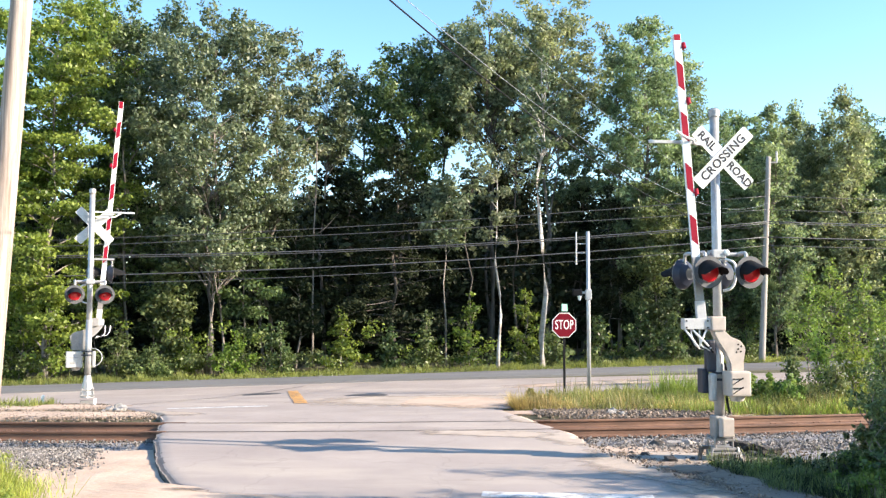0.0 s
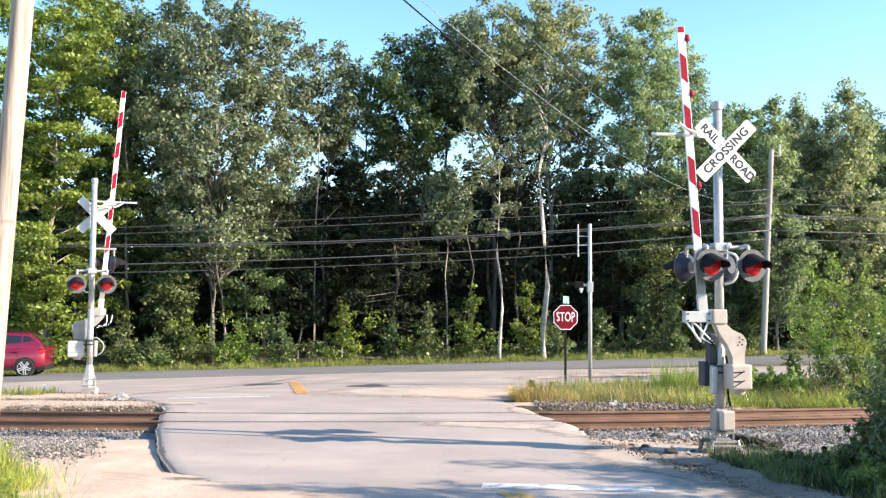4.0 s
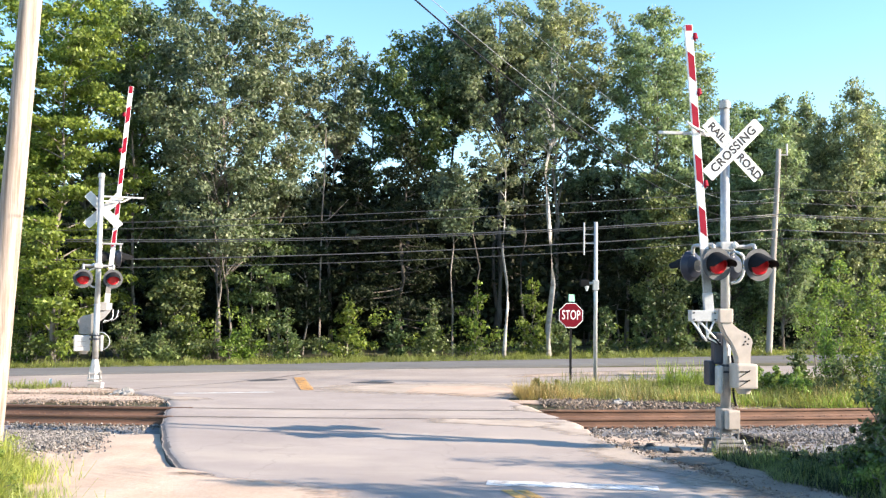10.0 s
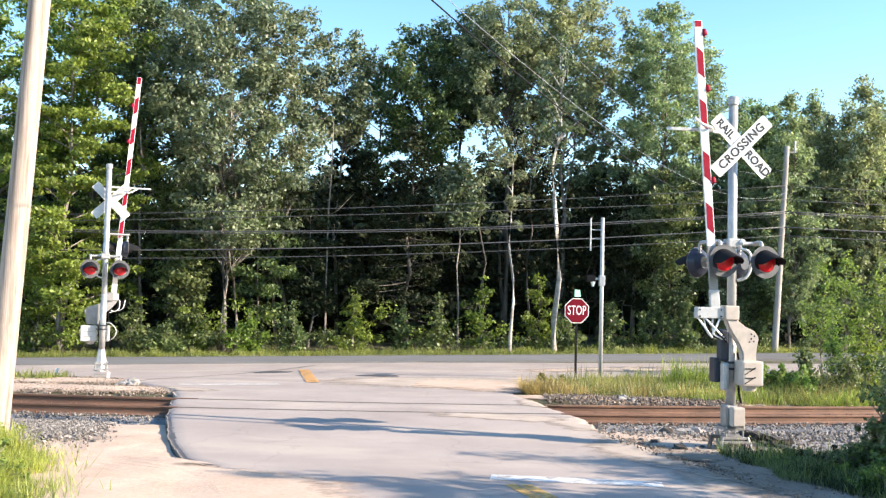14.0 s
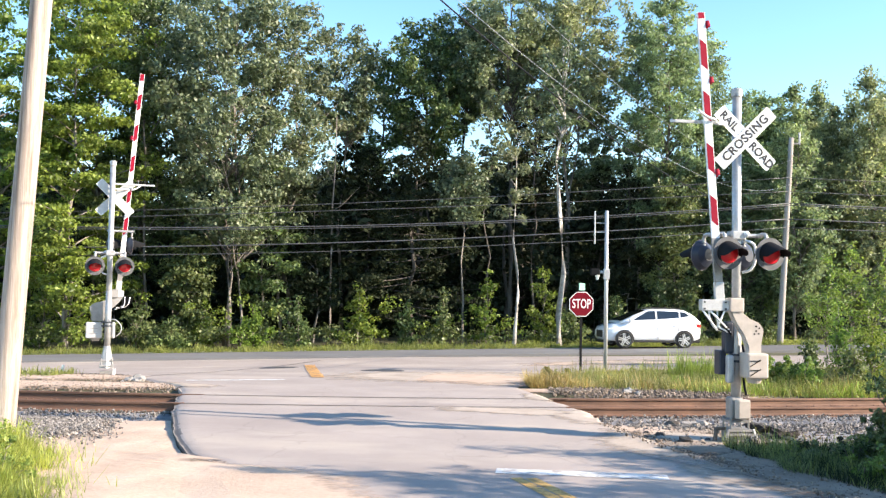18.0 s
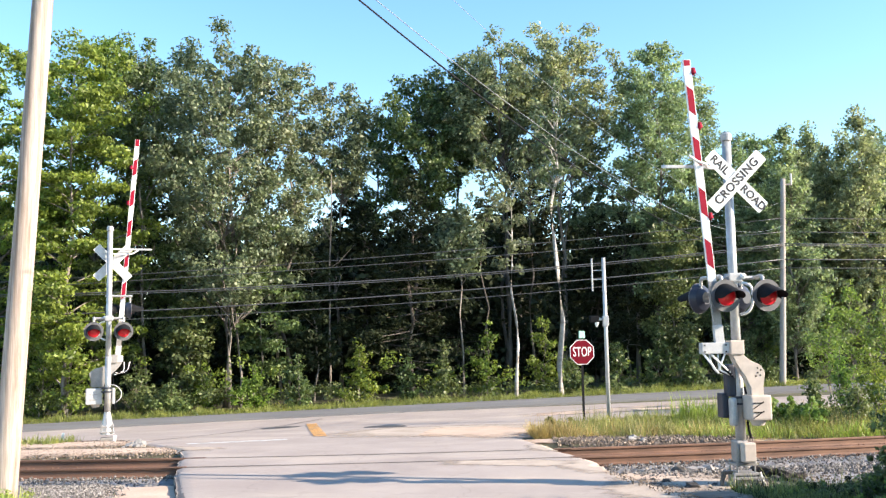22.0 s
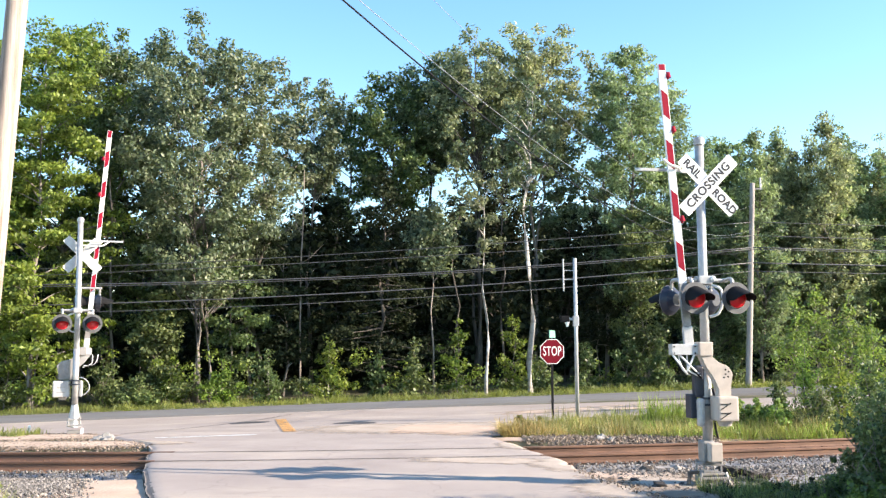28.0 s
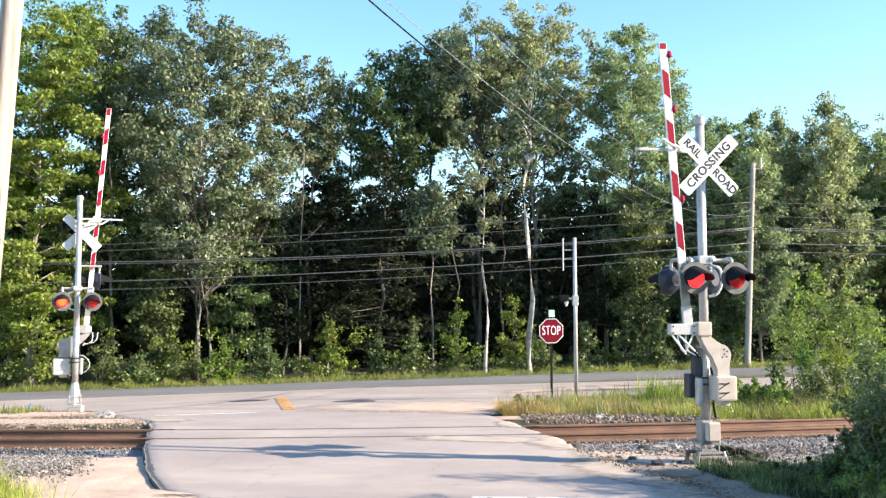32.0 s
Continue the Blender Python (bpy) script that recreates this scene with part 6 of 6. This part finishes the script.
def car(label, L, H, W, base, wheel_r, body_pts, cabin, paintm, windows, cladding, category="car"):
    """body_pts: (x, bottom, top, width factor) from tail to nose; cabin: x of rear foot, rear roof, front roof, front foot, belt height."""
    c = thing("car", label, category)
    w = W / 2

    def ring(s):
        x, zb, zt, f = s
        h = [(0.0, zb), (w * f * 0.82, zb), (w * f * 0.96, zb + 0.06), (w * f, zb + 0.3 * (zt - zb)), (w * f * 0.995, zb + 0.62 * (zt - zb)), (w * f * 0.95, zb + 0.9 * (zt - zb)), (w * f * 0.86, zt), (0.0, zt + 0.02)]
        return h + [(-a, b) for a, b in h[-2:0:-1]]

    v, f = loft(body_pts, ring)
    part("body", mesh_from("body", v, f, paintm, True), None, c)
    xr, xrr, xrf, xf, belt = cabin
    zr = H
    wb, wr = w * 0.88, w * 0.66
    # cabin: stations from rear foot to windscreen foot
    prof = [(xr, 0.0), (xr + 0.35 * (xrr - xr), 0.52), (xrr - 0.04, 0.93), (xrr + 0.25, 0.985), ((xrr + xrf) / 2, 1.0), (xrf - 0.2, 0.985), (xrf + 0.03, 0.93), (xrf + 0.5 * (xf - xrf), 0.52), (xf, 0.0)]

    def top(x):
        return float(np.interp(x, [p[0] for p in prof], [p[1] for p in prof]))

    def side(x, u):
        """Point on the cabin's side, u from the belt to the roof."""
        return wb + (wr - wb) * u, belt + (zr - belt) * u

    def ring2(s):
        u = s[1]
        yb, zb = side(s[0], 0)
        yt, zt = side(s[0], u)
        h = [(yb, belt - 0.06), (yb, belt)]
        for q in (0.35, 0.7, 0.9):
            h.append(side(s[0], u * q))
        h += [(yt - 0.03, zt - 0.004), (yt * 0.6, zt + 0.012 * u), (0.0, zt + 0.02 * u)]
        return h + [(-a, b) for a, b in h[-2::-1]]

    v, f = loft(prof, ring2)
    part("cabin", mesh_from("cabin", v, f, paintm, True), None, c)
    # glazing
    for sgn in (-1, 1):
        for (pts) in windows:
            vv = []
            for x, u in pts:
                y, z = side(x, u)
                vv.append((x, sgn * (y + 0.008), z + 0.002))
            k = len(vv)
            vv += [(a, sgn * (abs(b) - 0.02), z) for a, b, z in vv]
            ff = [tuple(range(k)) if sgn < 0 else tuple(range(k))[::-1]] + [(i, k + i, k + (i + 1) % k, (i + 1) % k) for i in range(k)]
            part("side_window", mesh_from("side_window", vv, ff, M_CARGLASS), None, c, "dark tinted side window")
    for a, b, nm in ((xf, xrf, "windscreen"), (xr, xrr, "rear_window")):
        d = 1 if a > b else -1
        vv = []
        for u in (0.06, 0.5, 0.9):
            x = float(np.interp(u, [0, 0.52, 0.93], [a, a + 0.5 * (b - a) if d > 0 else a + 0.35 * (b - a), b + 0.03 * d]))
            y, z = side(x, u)
            for q in (-1, -0.5, 0, 0.5, 1):
                vv.append((x + 0.012 * d, q * (y - 0.09), z + 0.012 + 0.015 * (1 - q * q)))
        ff = [(j * 5 + i, j * 5 + i + 1, j * 5 + i + 6, j * 5 + i + 5) for j in range(2) for i in range(4)]
        part(nm, mesh_from(nm, vv, ff, M_CARGLASS, True), None, c, "dark glass")
    xw = (-base / 2, base / 2)
    wheels = []
    for sgn in (-1, 1):
        for x in xw:
            arch = [(x + (wheel_r + 0.045) * math.cos(radians(a)), wheel_r + (wheel_r + 0.045) * math.sin(radians(a))) for a in range(-20, 201, 10)]
            part("wheel_arch", plate(arch, 0.02, sgn * (w + 0.004) - 0.01), M_TRIM, c, "black wheel arch")
            wh = part("wheel", C((0, -0.11, 0), (0, 0.11, 0), wheel_r * 0.6, seg=20), M_TRIM, c, "alloy wheel with black tyre", pose(x, sgn * (w - 0.085), wheel_r))
            prof_t = [(0.72, -0.1), (0.92, -0.11), (1.0, -0.08), (1.0, 0.08), (0.92, 0.11), (0.72, 0.1)]
            vs, fs = [], []
            ns = 32
            for i in range(ns):
                a = 2 * math.pi * i / ns
                vs += [(r * wheel_r * math.cos(a), y, r * wheel_r * math.sin(a)) for r, y in prof_t]
            for i in range(ns):
                for k in range(6):
                    fs.append((i * 6 + k, i * 6 + (k + 1) % 6, ((i + 1) % ns) * 6 + (k + 1) % 6, ((i + 1) % ns) * 6 + k))
            part("tyre", mesh_from("tyre", vs, fs, M_TYRE, True), None, wh)
            bm = bmesh.new()
            yy = sgn * 0.112
            for k in range(5):
                mm = Matrix.Rotation(2 * math.pi * k / 5, 4, "Y")
                for o in (-0.035, 0.035):
                    box(bm, o - 0.02, yy - 0.008, 0.03, o + 0.02, yy + 0.008, wheel_r * 0.72, 0, mm)
            cyl(bm, (0, yy - 0.012, 0), (0, yy + 0.012, 0), wheel_r * 0.17, seg=14)
            bmesh.ops.create_cone(bm, cap_ends=False, segments=32, radius1=wheel_r * 0.74, radius2=wheel_r * 0.70, depth=0.03, matrix=Matrix.Translation((0, yy, 0)) @ Matrix.Rotation(radians(90), 4, "X"))
            part("rim", bm, M_RIM, wh, "bright five-spoke rim")
            wheels.append(wh)
    # lamps, mirrors, sills, bumpers, handles
    xt, xn = body_pts[0][0], body_pts[-1][0]
    for sgn in (-1, 1):
        part("tail_lamp", B(xt + 0.02, sgn * w * 0.80 - 0.1, belt - 0.2, xt + 0.22, sgn * w * 0.80 + 0.1, belt - 0.07, 0.02), M_TAIL, c, "red tail lamp")
        part("headlamp", B(xn - 0.46, sgn * w * 0.8 - 0.1, belt - 0.34, xn - 0.1, sgn * w * 0.8 + 0.075, belt - 0.25, 0.02), M_HEADLAMP, c, "clear headlamp")
        part("mirror", B(xf - 0.52, sgn * (w + 0.02) - 0.09, belt + 0.0, xf - 0.36, sgn * (w + 0.02) + 0.09, belt + 0.13, 0.03), paintm, c)
        part("sill", B(xw[0] + wheel_r + 0.08, sgn * w * 0.97 - 0.03, body_pts[3][1] - 0.01, xw[1] - wheel_r - 0.08, sgn * w * 0.97 + 0.035, body_pts[3][1] + cladding, 0.01), M_TRIM, c, "black sill")
        for x in (0.05, -0.95):
            part("door_handle", B(x - 0.1, sgn * (w + 0.0) - 0.02, belt - 0.13, x + 0.1, sgn * (w + 0.0) + 0.015, belt - 0.095, 0.006), paintm, c)
        for x in (xf - 0.35, -0.15, -1.05):
            part("door_seam", B(x - 0.006, sgn * (w * 1.0) - 0.006, body_pts[3][1] + 0.12, x + 0.006, sgn * (w * 1.0) + 0.004, belt - 0.04), M_TRIM, c)
    part("front_grille", B(xn - 0.12, -w * 0.45, 0.42, xn + 0.01, w * 0.45, belt - 0.36, 0.02), M_TRIM, c, "black grille")
    part("front_bumper", B(xn - 0.4, -w * 0.78, 0.2, xn - 0.05, w * 0.78, 0.29, 0.03), M_TRIM, c)
    part("rear_bumper", B(xt + 0.005, -w * 0.8, 0.25, xt + 0.3, w * 0.8, 0.25 + 0.08 + cladding, 0.03), M_TRIM, c)
    return c, wheels


def suv_body(L):
    h = L / 2
    return [(-h, 0.5, 1.0, 0.80), (-h + 0.05, 0.38, 1.07, 0.88), (-h + 0.35, 0.30, 1.12, 0.96), (-h + 1.0, 0.26, 1.11, 1.0), (0, 0.26, 1.10, 1.0), (h - 1.35, 0.26, 1.08, 1.0), (h - 0.9, 0.26, 1.04, 0.99), (h - 0.4, 0.28, 0.97, 0.95), (h - 0.1, 0.3, 0.86, 0.86), (h, 0.4, 0.7, 0.74)]


def sedan_body(L):
    h = L / 2
    return [(-h, 0.5, 0.90, 0.80), (-h + 0.06, 0.34, 0.99, 0.88), (-h + 0.4, 0.24, 1.0, 0.96), (-h + 1.1, 0.19, 0.97, 1.0), (0, 0.19, 0.95, 1.0), (h - 1.35, 0.19, 0.93, 1.0), (h - 0.9, 0.19, 0.88, 0.99), (h - 0.4, 0.2, 0.80, 0.95), (h - 0.1, 0.22, 0.70, 0.86), (h, 0.32, 0.6, 0.74)]


P_WHITE = paint("white_car_paint", (0.80, 0.80, 0.81), 0.25, 0, 0.05, 1.0)
P_RED = paint("red_car_paint", (0.22, 0.006, 0.032), 0.25, 0.3, 0.1, 1.0)
P_BLUE = paint("dark_blue_car_paint", (0.008, 0.009, 0.024), 0.2, 0.0, 0.1, 0.12)
P_BLUE.node_tree.nodes["Principled BSDF"].inputs["Specular IOR Level"].default_value = 0.3
SUV_WIN = ([(-1.60, 0.50), (-1.2, 0.38), (-1.2, 0.80), (-1.40, 0.76)], [(-1.13, 0.36), (-0.18, 0.24), (-0.18, 0.86), (-1.13, 0.81)], [(-0.11, 0.23), (0.90, 0.13), (0.55, 0.50), (0.22, 0.82), (-0.11, 0.86)])
LONG_WIN = ([(-1.80, 0.50), (-1.05, 0.22), (-1.05, 0.84), (-1.72, 0.80)], [(-0.97, 0.20), (-0.20, 0.16), (-0.20, 0.87), (-0.97, 0.85)], [(-0.12, 0.16), (0.78, 0.12), (0.46, 0.52), (0.20, 0.83), (-0.12, 0.87)])
SEDAN_WIN = ([(-1.30, 0.34), (-0.2, 0.2), (-0.2, 0.88), (-0.62, 0.80), (-1.05, 0.52)], [(-0.12, 0.19), (0.98, 0.10), (0.62, 0.46), (0.22, 0.84), (-0.12, 0.88)])
sedan, sedan_w = car("white four-door sedan with dark windows driving past", 4.63, 1.40, 1.80, 2.70, 0.33, sedan_body(4.63), (-2.2, -0.72, 0.22, 1.50, 0.92), P_WHITE, SEDAN_WIN, 0.03)
red_suv, red_w = car("dark red compact sport utility car with alloy wheels", 4.04, 1.66, 1.84, 2.66, 0.355, suv_body(4.04), (-1.98, -1.36, 0.16, 1.42, 1.08), P_RED, SUV_WIN, 0.1)
white_suv, white_w = car("white compact sport utility car with alloy wheels", 4.14, 1.63, 1.85, 2.58, 0.36, suv_body(4.14), (-2.05, -1.36, 0.16, 1.45, 1.08), P_WHITE, SUV_WIN, 0.09)
blue_suv, blue_w = car("dark blue sport utility car with bright rims", 4.50, 1.69, 1.84, 2.67, 0.37, suv_body(4.50), (-2.22, -1.82, 0.12, 1.20, 1.10), P_BLUE, LONG_WIN, 0.06)
for c, zr in ((blue_suv, 1.70), (red_suv, 1.665), (white_suv, 1.64)):
    for sgn in (-1, 1):
        part("roof_rail", tube("roof_rail", [(-1.25, sgn * 0.56, zr - 0.01), (-1.1, sgn * 0.57, zr + 0.03), (-0.1, sgn * 0.57, zr + 0.03), (0.05, sgn * 0.56, zr - 0.01)], 0.014, M_TRIM, 6), None, c, "black roof rail")


# ---- what moves ----
def drive(c, wheels, x_ref, t_ref, speed, lane, turn):
    """Along the through road at a steady speed; the wheels roll while the car is near."""
    rows, last = [], None
    stops = sorted({0.0, 32.0} | {max(0.0, min(32.0, t_ref + (xe - x_ref) / speed)) for xe in (-600, -150, -60, -30, -15, 0, 15, 30, 60, 150, 600)})
    for t in stops:
        if last is not None and t - last < 0.06:
            continue
        x = max(-600, min(600, x_ref + speed * (t - t_ref)))
        rows.append((t, pose(x, main_y(x, lane), main_z(x) + 0.10, 0, 0, turn)))
        last = t
    if rows[-1][0] < 32.0:
        rows[-1] = (32.0, rows[-1][1])
    walk(c, rows)
    t0, t1 = max(0.0, t_ref - 1.5), min(32.0, t_ref + 1.5)
    for wh in wheels:
        p = wh.matrix_basis.translation.copy()
        spin, a = [(0.0, pose(p.x, p.y, p.z))] if t0 > 0 else [], 0
        n = int((t1 - t0) * 30)
        for k in range(n + 1):
            spin.append((t0 + k / 30, pose(p.x, p.y, p.z, 0, a, 0)))
            a += 61
        if t1 < 31.9:
            spin.append((32.0, pose(p.x, p.y, p.z, 0, a - 61, 0)))
        walk(wh, spin)


def flash(lamp, lit):
    """Turn the lens puck's glowing side to the front in each lit spell (start, end)."""
    lens = next(o for o in lamp.children if o.name.split(".")[0] == "lens")
    p = lens.matrix_basis.translation.copy()
    rows, a = [(0.0, 0)], 0
    for s, e in lit:
        rows += [(s - 0.1, a), (s - 0.067, a + 60), (s - 0.033, a + 120), (s, a + 180)]
        a += 180
        if e < 32:
            rows += [(e, a), (e + 0.033, a + 60), (e + 0.067, a + 120), (e + 0.1, a + 180)]
            a += 180
    if rows[-1][0] < 32.0:
        rows.append((32.0, a))
    walk(lens, [(t, pose(p.x, p.y, p.z, 0, 0, q)) for t, q in rows])


def motions():
    drive(sedan, sedan_w, 5.54, 1.0, -23.0, 1.7, 189)
    drive(red_suv, red_w, 5.61, 3.0, -22.6, 1.7, 189)
    drive(white_suv, white_w, 7.9, 18.0, -25.9, 1.7, 189)
    drive(blue_suv, blue_w, -7.35, 28.5, 27.0, -0.4, 9)
    A = [(28.67, 29.05), (29.68, 30.12), (30.76, 31.22), (31.85, 33)]
    Bq = [(29.17, 29.55), (30.25, 30.63), (31.34, 31.72)]
    flash(far_lamps[3], A)
    flash(far_lamps[2], Bq)
    flash(near_lamps[0], A)
    flash(near_lamps[1], Bq)


motions()
